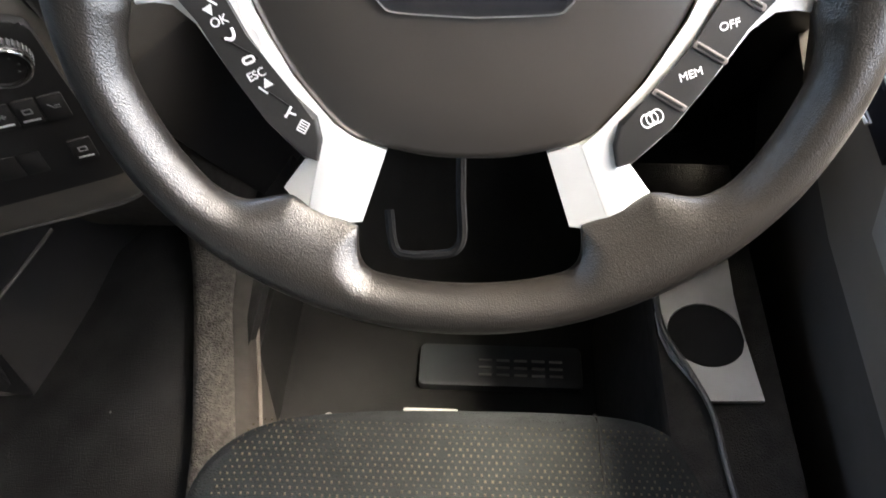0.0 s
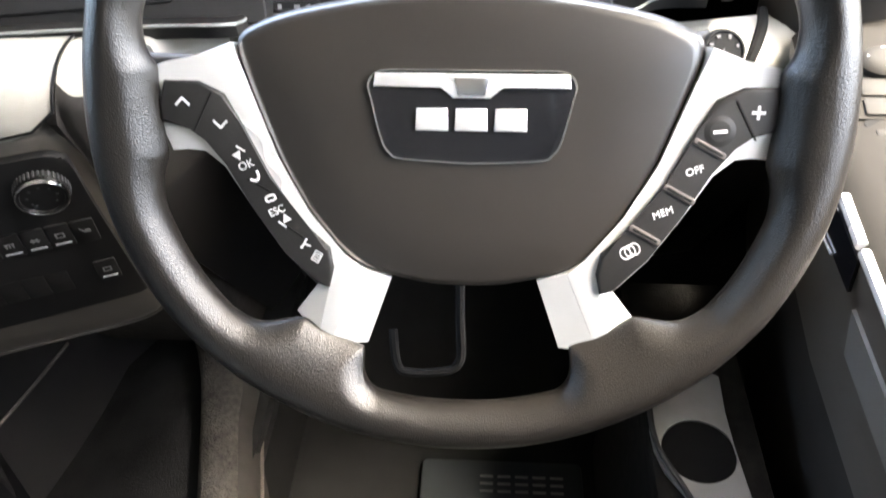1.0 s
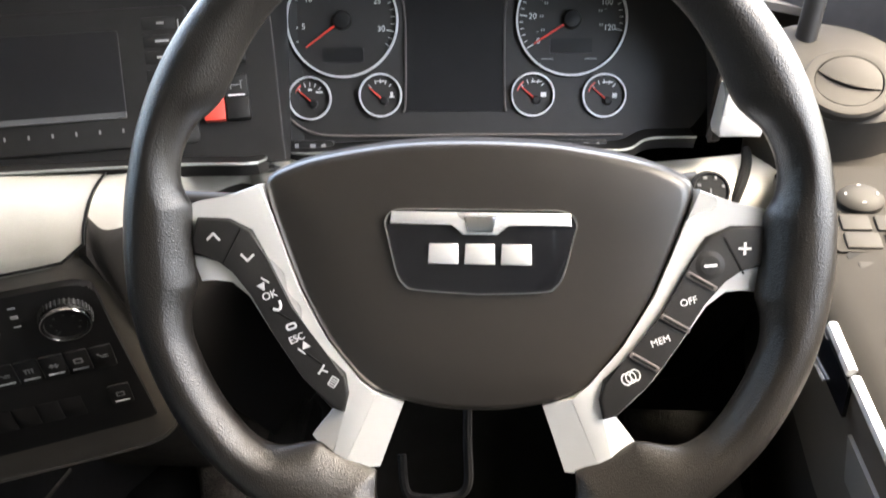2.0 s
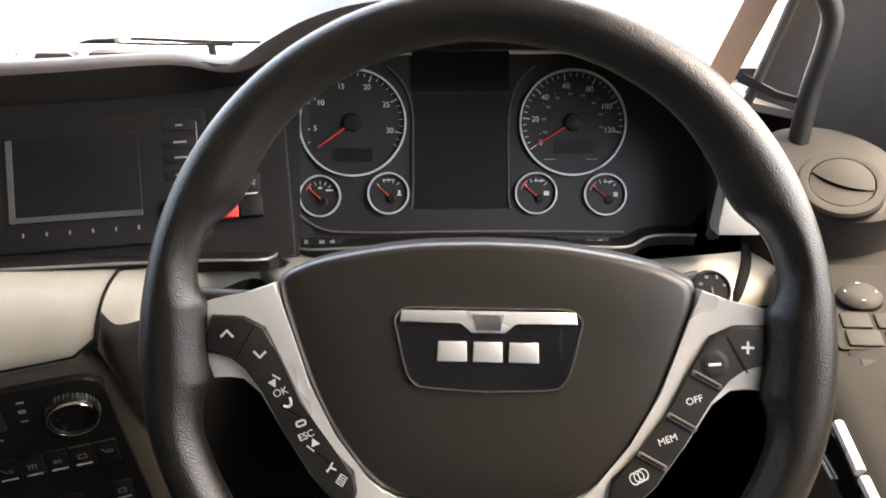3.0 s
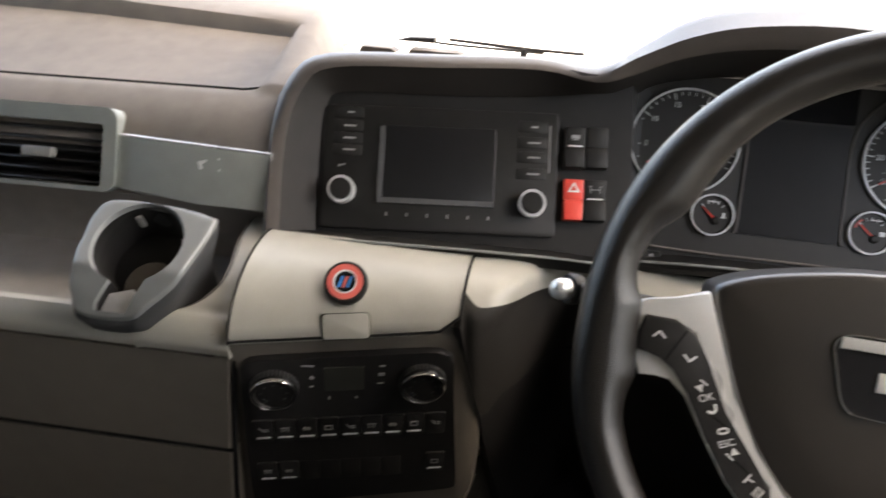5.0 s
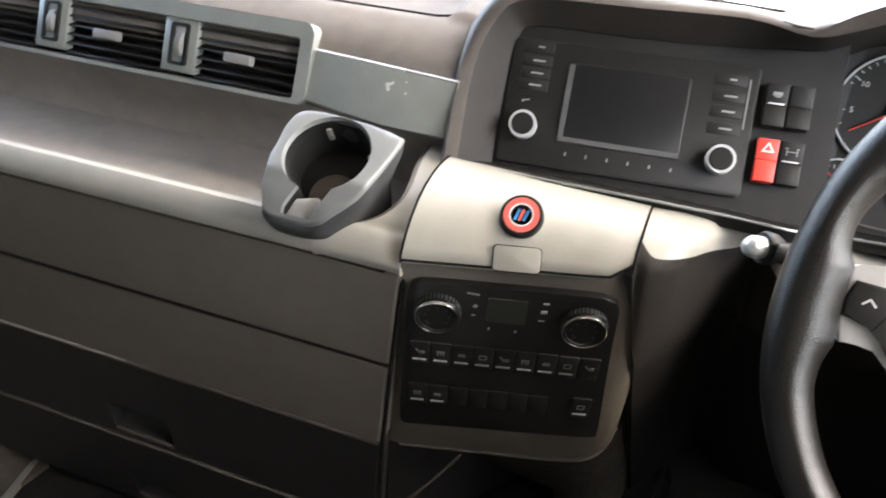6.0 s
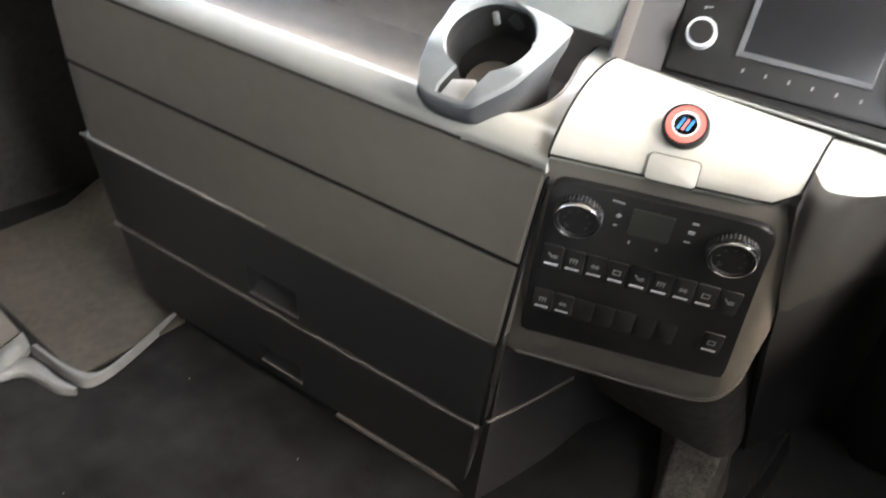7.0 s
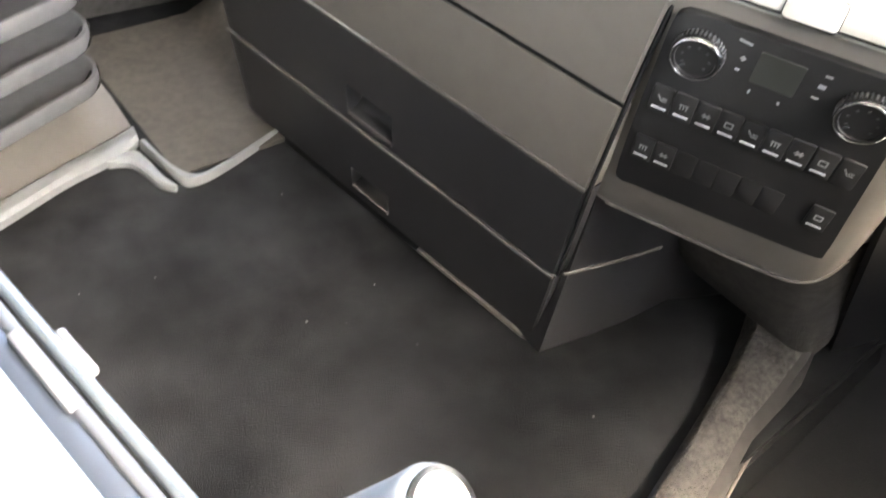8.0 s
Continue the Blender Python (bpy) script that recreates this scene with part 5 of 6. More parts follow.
for x, u in ((-0.0727, -0.0008), (0.0727, -0.0004)):
    kn = part("knob", lathe(bmesh.new(), [(0.0225, 0.003), (0.0218, 0.0135), (0.0205, 0.0165), (0.0185, 0.0165), (0.018, 0.0148)], 44, Matrix.Translation((x, u, 0))), BLACK, hv, "black knob", HV2)
    part("knob_ring", lathe(bmesh.new(), [(0.0228, 0.0134), (0.0228, 0.0152), (0.0221, 0.0170), (0.0209, 0.0172), (0.0203, 0.0152)], 44, Matrix.Translation((x, u, 0)), cap=False), CHROME, kn, "bright ring", HV2)
    bm = bmesh.new()
    for i in range(36):
        a = 2 * math.pi * i / 36
        box(bm, (0, 0, 0), (0.0016, 0.0016, 0.008), m=Matrix.Translation((x + 0.0229 * math.cos(a), u + 0.0229 * math.sin(a), 0.007)) @ Matrix.Rotation(a, 4, "Z"))
    part("knurl", bm, CUPDARK, kn, "knurled side", HV2)
    bm = bmesh.new()
    for i in range(7):
        a = radians(215 - 42 * i)
        bars(bm, [(x + 0.0125 * math.cos(a), u + 0.0125 * math.sin(a), 0.0022, 0.0022, math.degrees(a))], 0.0148, 0.0152)
    bars(bm, [(x - 0.009, u - 0.011, 0.006, 0.0022, 45)], 0.0148, 0.0152)
    part("print", bm, SMALLPRINT, kn, "", HV2, False)


def hbutton(x, u, k, lit=True):
    b = part("button", prism(bmesh.new(), rounded(0.0212, 0.034, 0.002, 2, x, u + 0.010), 0.003, 0.0060, 0.0006), BLACK, hv, "black push button", HV2)
    if lit:
        part("bar", bars(bmesh.new(), [(x, u, 0.0145, 0.0021, 0)], 0.0062, 0.0068), RING, b, "pale bar", HV2, False)
    icon = ([(-0.002, 0.001, 0.0012, 0.008, 35), (0.003, -0.002, 0.005, 0.0012, 0), (0.003, 0.001, 0.005, 0.0012, 0)],
            [(0, 0.0025, 0.009, 0.0014, 0), (-0.003, -0.001, 0.0014, 0.005, 0), (0.003, -0.001, 0.0014, 0.005, 0), (0, -0.001, 0.0014, 0.004, 0)],
            [(0, 0, 0.008, 0.0014, 45), (0, 0, 0.008, 0.0014, -45), (0, 0, 0.009, 0.0014, 0)],
            [(0, 0.003, 0.008, 0.0014, 0), (0, -0.003, 0.008, 0.0014, 0), (-0.0035, 0, 0.0014, 0.006, 0), (0.0035, 0, 0.0014, 0.006, 0)])[k % 4]
    part("symbol", bars(bmesh.new(), [(x + dx, u + 0.012 + dy, w, h, a) for dx, dy, w, h, a in icon], 0.0062, 0.0065), BUTTONPRINT, b, "", HV2, False)


BUTTONPRINT = mat("worn_button_print", (0.17, 0.17, 0.17), 0.5, bump=0.0)
for i in range(9):
    hbutton(-0.089 + 0.02226 * i, -0.079, i, i < 8)
for i, (x, u) in enumerate(((-0.0898, -0.1505), (-0.0674, -0.1505), (0.0917, -0.147))):
    hbutton(x, u, i + 1)
for i in range(5):
    part("blank", prism(bmesh.new(), rounded(0.0212, 0.034, 0.002, 2, -0.045 + 0.0222 * i, -0.142), 0.003, 0.0044, 0.0003), BLACK, hv, "blank push button", HV2)
for mark in ((-0.036, 0.036, 0.012, 0.002, -8), (-0.033, 0.019, 0.004, 0.004, 45), (-0.034, 0.006, 0.004, 0.0016, 0), (0.036, 0.032, 0.006, 0.002, 0), (0.035, 0.02, 0.006, 0.004, 0), (0.034, 0.007, 0.006, 0.0012, 0), (-0.017, -0.012, 0.002, 0.004, 0), (0.01, -0.013, 0.002, 0.003, 20)):
    part("mark", bars(bmesh.new(), [mark], 0.004, 0.0046), GREYPRINT, hv, "", HV2 @ Matrix.Translation((-0.003, -0.010, 0)), False)

# ---- right side ----
VENT = face_frame((0.358, 0.945, 0.768), -16, 60) @ Matrix.Rotation(radians(-16), 4, "Z") @ Matrix.Scale(0.9, 4)
pod_r = thing("vent_pod", (0.36, 0.98, 0.69), "grey rounded vent pod at the end of the dash", "air vent")
bm = bmesh.new()
solid_loft(bm, [[Vector((0.365 + r * math.cos(a), 1.0 + dy + r * 1.05 * math.sin(a), z + tz * (-math.sin(a)) * -1)) for a in [2 * math.pi * i / 36 for i in range(36)]] for r, dy, z, tz in ((0.072, 0.0, 0.62, 0.0), (0.076, 0.0, 0.69, 0.0), (0.080, 0.0, 0.735, 0.008), (0.083, 0.0, 0.754, 0.016), (0.078, 0.0, 0.766, 0.02), (0.06, 0.0, 0.770, 0.018))])
part("body", bm, PODSKIN, pod_r, "")
part("ring", lathe(bmesh.new(), [(0.0475, -0.010), (0.048, -0.001), (0.0455, 0.0022), (0.037, 0.0034), (0.0355, 0.0028), (0.035, -0.003)], 48, cap=False), PODSKIN, pod_r, "flat outer ring", VENT)
part("gap", lathe(bmesh.new(), [(0.0356, -0.004), (0.034, -0.004)], 44, cap=False), LINEN, pod_r, "", VENT)


def vent_dome(bm, keep, lift):
    """Part of the vent's dome: the rounded upper flap or the lower scoop."""
    n, m = 20, 8
    rows = []
    for i in range(n + 1):
        x = -0.034 + 0.068 * i / n
        half = math.sqrt(max(0.0, 0.0342 ** 2 - x * x))
        split = 0.002 - 0.011 * (1 - (x / 0.034) ** 2)
        lo, hi = (min(split + 0.0007, half), half) if keep else (-half, min(split - 0.0007, half))
        lo, hi = max(lo, -half), max(hi, -half)
        rows.append([Vector((x, lo + (hi - lo) * j / m, lift(x, lo + (hi - lo) * j / m))) for j in range(m + 1)])
    return sheet(bm, rows, 0.002)


part("upper_flap", vent_dome(bmesh.new(), True, lambda x, y: 0.0075 - 5.2 * (x * x + (y - 0.006) ** 2)), PODSKIN, pod_r, "domed upper flap", VENT)
part("lower_scoop", vent_dome(bmesh.new(), False, lambda x, y: 0.003 - 2.5 * x * x), PODSKIN, pod_r, "lower scoop", VENT)
part("hollow", lathe(bmesh.new(), [(0.034, -0.008), (0.002, -0.008)], 40), LINEN, pod_r, "dark hollow behind the flaps", VENT)

# silver block right of the instruments, headlamp switch and ignition
bm = prism(bmesh.new(), [(-0.016, 0.026), (0.010, 0.026), (0.022, -0.016), (0.020, -0.024), (-0.020, -0.024), (-0.022, -0.016)], -0.02, 0.012, 0.003)
side_trim = solo("trim_block", bm, SILVER, "bright silver tapered trim block beside the instruments", "trim", face_frame((0.252, 0.926, 0.745), 0, 12), kind="structure")

# right door
door = thing("door_right", (0.5, 0.5, 0.3), "grey inner door with armrest, silver strip and switches", "door")
prof = [(0.586, 0.86), (0.52, 0.835), (0.50, 0.80), (0.49, 0.735), (0.47, 0.712), (0.40, 0.702), (0.33, 0.694), (0.29, 0.686), (0.272, 0.679), (0.268, 0.672), (0.270, 0.655), (0.275, 0.63), (0.285, 0.58), (0.30, 0.52), (0.312, 0.465)]
stn = [-0.6, -0.1, 0.2, 0.4, 0.5, 0.6, 0.7, 0.8, 0.88, 0.93]
rows = [[Vector((x + max(0, y - 0.72) * 0.16, y, z - max(0, 0.70 - y) * 0.10)) for x, z in prof] for y in stn]
part("panel", sheet(bmesh.new(), [r[:10] for r in rows], 0.015), DOORSKIN, door, "grey-brown armrest top")
part("side_face", sheet(bmesh.new(), [r[9:] for r in rows], 0.015), KHAKI_DK, door, "taupe face under the armrest")
low = [(0.314, 0.465), (0.33, 0.40), (0.36, 0.25), (0.38, 0.1), (0.40, -0.06)]
rows = [[Vector((x + max(0, y - 0.72) * 0.16, y, z - max(0, 0.70 - y) * 0.10)) for x, z in low] for y in stn + [1.1, 1.3]]
part("kick_panel", sheet(bmesh.new(), rows, 0.015), mat("taupe_lower_door", (0.042, 0.038, 0.034), 0.7, bump=0.2, grain=1200, spec=0.2), door, "dark taupe lower panel")
part("silver_strip", tube(bmesh.new(), [(0.2685, 0.672, 0.6745), (0.2675, 0.625, 0.668)], 0.0045, 8), SILVER, door, "bright silver strip")
part("silver_strip", tube(bmesh.new(), [(0.2675, 0.619, 0.667), (0.2675, 0.55, 0.6575), (0.2675, 0.42, 0.645)], 0.0045, 8), SILVER, door, "bright silver strip")
part("dark_insert", sheet(bmesh.new(), [[Vector((0.2655, y, 0.668 - (0.70 - y) * 0.10)), Vector((0.2665, y, 0.655 - (0.70 - y) * 0.10)), Vector((0.268, y, 0.637 - (0.70 - y) * 0.10))] for y in (0.62, 0.66, 0.71)], 0.003), GLOSS, door, "glossy dark insert")
part("grip_plate", sheet(bmesh.new(), [[Vector((x - 0.003, y, z - (0.70 - y) * 0.10)) for x, z in ((0.275, 0.628), (0.2795, 0.605), (0.2845, 0.58))] for y in (0.46, 0.54, 0.612)], 0.003), GREY, door, "pale grey grip plate")
part("thin_line", tube(bmesh.new(), [(0.2665, 0.70, 0.633), (0.2665, 0.655, 0.634)], 0.0014, 6), SILVER, door, "thin silver line")
JOY = Matrix.Translation((0.342, 0.829, 0.703)) @ Matrix.Rotation(radians(8), 4, "X") @ Matrix.Rotation(radians(-6), 4, "Y") @ Matrix.Rotation(radians(-8), 4, "Z")
part("switch_plate", prism(bmesh.new(), rounded(0.11, 0.20, 0.01, 4, 0.022, -0.05), -0.012, -0.001, 0.003), DOORSKIN, door, "taupe switch plate", JOY)
JOYTOP = JOY @ Matrix.Translation((-0.002, -0.008, 0))
jo = part("mirror_joystick", lathe(bmesh.new(), [(0.0195, -0.002), (0.0195, 0.004), (0.0165, 0.0075), (0.008, 0.0095)], 32), DOORBUTTON, door, "round mirror control", JOYTOP)
part("arrows", bars(bmesh.new(), [(0, 0.013, 0.003, 0.0015, 0), (0, -0.013, 0.003, 0.0015, 0), (0.013, 0, 0.0015, 0.003, 0), (-0.013, 0, 0.0015, 0.003, 0)], 0.0075, 0.0092), GREYPRINT, jo, "", JOYTOP, False)
for x, y, w, h in ((-0.012, -0.042, 0.026, 0.023), (0.018, -0.042, 0.03, 0.023), (-0.010, -0.066, 0.030, 0.023), (0.024, -0.066, 0.034, 0.023), (0.014, -0.102, 0.07, 0.018), (0.016, -0.122, 0.07, 0.012)):
    part("door_button", prism(bmesh.new(), rounded(w - 0.002, h - 0.002, 0.002, 2, x, y), -0.002, 0.0035, 0.0015), DOORBUTTON, door, "warm grey push button", JOY)
part("button_bed", prism(bmesh.new(), rounded(0.084, 0.052, 0.003, 3, 0.010, -0.054), -0.004, 0.0012), DOORSKIN, door, "recess between the buttons", JOY, False)
part("pull_slot", prism(bmesh.new(), rounded(0.078, 0.010, 0.004, 3, 0.013, -0.085), -0.003, 0.0006), LINEN, door, "dark slot", JOY, False)

# pillar side: black quarter panel and grab handle
bm = sheet(bmesh.new(), [[Vector((0.372, 1.40, 0.70)), Vector((0.40, 1.22, 0.72)), Vector((0.46, 1.06, 0.74))], [Vector((0.455, 1.345, 0.95)), Vector((0.46, 1.20, 0.97)), Vector((0.50, 1.06, 1.0))], [Vector((0.69, 1.20, 1.64)), Vector((0.66, 1.1, 1.64)), Vector((0.63, 1.0, 1.64))]], 0.012)
solo("quarter_panel", bm, PILLARTRIM, "dark brown plastic quarter panel beside the pillar", "panel", kind="structure")
grab = thing("grab_handle", (0.345, 1.04, 0.78), "black tubular grab handle at the pillar", "grab handle")
part("bar", tube(bmesh.new(), cr([(0.344, 1.04, 0.745), (0.350, 1.05, 0.83), (0.359, 1.05, 0.893), (0.356, 1.05, 0.925), (0.335, 1.055, 0.955), (0.30, 1.07, 0.985)], 6), 0.0115, 14), BLACK, grab, "")
part("foot", lathe(bmesh.new(), [(0.024, 0.0), (0.022, 0.008), (0.014, 0.016)], 24, Matrix.Translation((0.343, 1.04, 0.748))), BLACK, grab, "flared foot")
part("bracket", sheet(bmesh.new(), [[Vector((0.285, 1.10, 0.835)), Vector((0.318, 1.06, 0.825)), Vector((0.342, 1.05, 0.822))], [Vector((0.29, 1.10, 0.845)), Vector((0.318, 1.06, 0.833)), Vector((0.342, 1.05, 0.828))]], 0.006), BLACK, grab, "lower bracket")
part("stay", tube(bmesh.new(), [(0.298, 1.10, 0.80), (0.318, 1.08, 0.90), (0.335, 1.06, 0.99)], 0.006, 10), DASH_DARK, grab, "inner stay")

# ---- tunnel edge between mat and driver's footwell ----
edge = thing("tunnel_edge", (-0.36, 0.5, 0.05), "worn grey carpet edge along the centre tunnel", "tunnel trim")
ys2 = [-0.3, 0.1, 0.4, 0.55, 0.65, 0.75, 0.85, 0.93, 0.99, 1.04]


def edge_x(y):
    return float(np.interp(y, [-0.3, 0.3, 0.64, 0.80, 0.98, 1.04], [-0.28, -0.285, -0.332, -0.37, -0.418, -0.45]))


def lift(y):
    return max(0.0, y - 0.90) ** 1.5 * 1.2


def wide(y):
    return 0.048 + 0.02 * max(0.0, (y - 0.85) / 0.15)


rows = [[Vector((edge_x(y) + wide(y) * a, y, z + lift(y))) for a, z in ((-0.15, 0.07), (-0.05, 0.115), (0.1, 0.13), (0.5, 0.133), (0.95, 0.128), (1.1, 0.122))] for y in ys2]
part("carpet_strip", sheet(bmesh.new(), [cr(r, 3) for r in rows], 0.01), CARPET_GREY, edge, "flattened pale carpet")
rows = [[Vector((edge_x(y) + wide(y) * 1.1 + dx * (1 + 0.6 * (y - 0.64)), y, z + lift(y) * k)) for dx, z, k in ((0.0, 0.121, 1), (0.009, 0.116, 1), (0.018, 0.10, 0.6), (0.023, 0.07, 0.3), (0.024, -0.06, 0))] for y in ys2]
part("side", sheet(bmesh.new(), rows, 0.008), EDGESIDE, edge, "dark brown side of the edge")
part("bead", tube(bmesh.new(), [(edge_x(y) + wide(y) * 1.1 + 0.023 * (1 + 0.6 * (y - 0.64)), y, 0.078 + lift(y) * 0.3) for y in ys2], 0.003, 8), KHAKI_DK, edge, "thin edge bead")
# leg from the climate surround down to the edge
bm = bmesh.new()
rings = []
for z, x0, x1, y0, y1 in ((0.115, -0.412, -0.345, 0.995, 1.12), (0.135, -0.418, -0.343, 0.992, 1.13), (0.15, -0.432, -0.342, 0.985, 1.14), (0.162, -0.462, -0.341, 0.973, 1.15), (0.172, -0.515, -0.341, 0.96, 1.16), (0.182, -0.585, -0.341, 0.948, 1.17), (0.24, -0.60, -0.343, 0.92, 1.2), (0.30, -0.605, -0.345, 0.89, 1.2), (0.36, -0.61, -0.346, 0.855, 1.2), (0.41, -0.63, -0.346, 0.83, 1.2)):
    rings.append([Vector((x0 + (x1 - x0) * (0.5 + px / 2), y0 + (y1 - y0) * (0.5 + py / 2), z)) for px, py in rounded(2, 2, 0.5, 5)])
solid_loft(bm, rings)
part("console_leg", bm, LEGCLOTH, dash, "brown carpeted leg under the climate panel")

# ---- passenger door side ----
sill = thing("door_sill_trim", (-1.35, 0.3, 0.0), "light grey plastic sill trim round the mat", "sill trim")


def sill_strip(name, inner, outer, top, material, label):
    """A low rounded strip on the floor between two plan curves."""
    rows = []
    for a, b in zip(cr([(*p, 0) for p in inner], 6), cr([(*p, 0) for p in outer], 6)):
        rows.append([a + Vector((0, 0, 0.001)), a + Vector((0, 0, top * 0.7)), a.lerp(b, 0.2) + Vector((0, 0, top)), a.lerp(b, 0.8) + Vector((0, 0, top)), b + Vector((0, 0, top * 0.7)), b + Vector((0, 0, 0.001))])
    part(name, sheet(bmesh.new(), rows, 0.003), material, sill, label)


sill_strip("door_strip", [(-1.064, -0.3), (-1.269, 0.211), (-1.316, 0.328), (-1.337, 0.407), (-1.352, 0.45), (-1.369, 0.476)], [(-1.121, -0.3), (-1.317, 0.226), (-1.361, 0.344), (-1.387, 0.42), (-1.399, 0.455), (-1.41, 0.482)], 0.022, TRIM, "pale strip along the door")
sill_strip("mat_edge", [(-1.332, 0.405), (-1.320, 0.436), (-1.289, 0.449), (-1.245, 0.458), (-1.222, 0.476)], [(-1.338, 0.406), (-1.352, 0.455), (-1.320, 0.468), (-1.268, 0.472), (-1.225, 0.481)], 0.016, TRIM, "pale curled edge of the mat")
sill_strip("corner_strip", [(-1.363, 0.475), (-1.310, 0.481), (-1.262, 0.487), (-1.226, 0.498), (-1.222, 0.535), (-1.240, 0.60), (-1.276, 0.70), (-1.312, 0.79)], [(-1.360, 0.486), (-1.305, 0.491), (-1.262, 0.501), (-1.237, 0.518), (-1.231, 0.538), (-1.247, 0.60), (-1.282, 0.70), (-1.317, 0.79)], 0.02, TRIM, "thin pale strip round the corner")
rows = [[Vector((a[0], a[1], z)) for a, z in ((p, 0.012), (q, 0.045), (r, 0.07))] for p, q, r in (((-1.127, -0.3), (-1.22, -0.3), (-1.33, -0.3)), ((-1.323, 0.228), (-1.40, 0.24), (-1.47, 0.26)), ((-1.416, 0.482), (-1.475, 0.474), (-1.54, 0.463)))]
part("step", sheet(bmesh.new(), rows, 0.03), KHAKI_DK, sill, "grey step beside the sill")
door_l = thing("door_left", (-1.6, 0.2, 0.1), "grey inner passenger door with stacked rounded pockets", "door")
for z in (0.13, 0.205, 0.28, 0.355):
    fr = Matrix.Translation((-1.40 - 0.12 * (z - 0.13), 0.47, z)) @ Matrix.Rotation(radians(24), 4, "Z")
    o = rounded(0.25, 0.6, 0.07, 6, -0.125, -0.3)
    bm = bmesh.new()
    lv = [(0.88, -0.014), (0.96, -0.013), (0.99, -0.010), (1.0, -0.004), (1.0, 0.014), (0.992, 0.0195), (0.978, 0.0205), (0.966, 0.017), (0.948, 0.004), (0.915, -0.004), (0.86, -0.007), (0.80, -0.008)]
    v = [[bm.verts.new((-0.125 + (px + 0.125) * (1 - (1 - s) * 2.6), -0.3 + (py + 0.3) * (1 - (1 - s) * 1.1), h)) for px, py in o] for s, h in lv]
    for a, b in zip(v, v[1:]):
        for i in range(len(a)):
            bm.faces.new((a[i], a[(i + 1) % len(a)], b[(i + 1) % len(a)], b[i]))
    bm.faces.new(v[-1])
    bm.faces.new(v[0][::-1])
    part("pocket", bm, POCKET, door_l, "grey moulded pocket with a rounded end", fr)
toe = sheet(bmesh.new(), [[Vector((x, y, z)) for y, z in ((0.50, 0.003), (0.60, 0.006), (0.75, 0.013), (0.85, 0.06), (0.93, 0.17), (1.0, 0.40), (1.02, 0.7))] for x in (-1.75, -1.5, -1.26)], 0.01)
solo("toe_board", toe, mat("taupe_footwell_carpet", (0.075, 0.067, 0.055), 0.95, var=0.18, scale=60, big=8, bump=0.7, grain=600, bdist=0.003, spec=0.1), "grey carpeted toe board in the passenger footwell", "floor", kind="structure")

# ---- cool box behind the mat ----
LATCH = mat("pale_latch_plastic", (0.12, 0.116, 0.11), 0.45)
BOX = Matrix.Translation((-0.63, 0.148, 0.40)) @ Matrix.Rotation(radians(8.2), 4, "Z")
cool = thing("cool_box", BOX @ Vector((0, -0.2, -0.4)), "white-lidded cool box with a silver front rail", "cool box")
part("carcass", box(bmesh.new(), (0, -0.215, -0.20), (0.78, 0.42, 0.40), 0.006), GREY, cool, "", BOX)
part("front_rail", box(bmesh.new(), (0, 0.003, 0.006), (0.80, 0.013, 0.016), 0.005, 3), ICE, cool, "silver front rail", BOX)
part("gap", box(bmesh.new(), (0, -0.005, 0.006), (0.79, 0.005, 0.006)), LINEN, cool, "", BOX)
part("inner_rail", box(bmesh.new(), (0, -0.0125, 0.007), (0.79, 0.012, 0.012), 0.004, 3), mat("grey_rail_plastic", (0.06, 0.06, 0.061), 0.45), cool, "grey inner rail", BOX)
part("rim", box(bmesh.new(), (0, -0.028, 0.004), (0.79, 0.022, 0.010), 0.003), mat("blue_grey_plastic", (0.022, 0.025, 0.030), 0.45), cool, "blue-grey rim", BOX)
part("lid", box(bmesh.new(), (0, -0.245, 0.012), (0.78, 0.414, 0.024), 0.011, 4), CLOUD, cool, "white lid", BOX)
part("latch", box(bmesh.new(), (-0.018, 0.0125, 0.004), (0.056, 0.011, 0.010), 0.004, 3), LATCH, cool, "light grey latch tab", BOX)
part("hinge", box(bmesh.new(), (-0.012, -0.015, 0.012), (0.095, 0.013, 0.008), 0.003), LATCH, cool, "light grey latch plate", BOX)

# ---- lever with a round end ----
LEV = Matrix.Translation((-0.387, 0.328, 0.374)) @ Vector((0.46, 0.28, 0.84)).to_track_quat("Z", "Y").to_matrix().to_4x4() @ Matrix.Scale(1.2, 4)
lev = thing("lever", (-0.46, 0.26, 0.3), "pale metallic lever with a ringed round end", "lever")
part("grip", lathe(bmesh.new(), [(0.024, -0.20), (0.028, -0.12), (0.032, -0.03), (0.034, -0.008), (0.032, 0.0), (0.028, 0.003)], 36), mat("pale_silver_lever", (0.30, 0.31, 0.31), 0.35, metal=0.3, bump=0.0), lev, "", LEV)
part("ring", ring_prism(bmesh.new(), disc(0.030, 40), disc(0.0255, 40), 0.0, 0.005), CHROME, lev, "bright ring", LEV)
part("cap", lathe(bmesh.new(), [(0.0255, 0.0), (0.0245, 0.003), (0.012, 0.004), (0.002, 0.004)], 32), KHAKI_DK, lev, "pale cap", LEV)
part("cap_mark", prism(bmesh.new(), [(0.0, 0.0), (0.02, 0.004), (0.016, 0.014), (0.004, 0.02)], 0.003, 0.0052), TRIM, lev, "", LEV, False)
part("stem", tube(bmesh.new(), [LEV @ Vector((0, 0, -0.19)), Vector((-0.52, 0.16, 0.2)), Vector((-0.53, 0.15, 0.05))], 0.014, 12), BLACK, lev, "black stem")

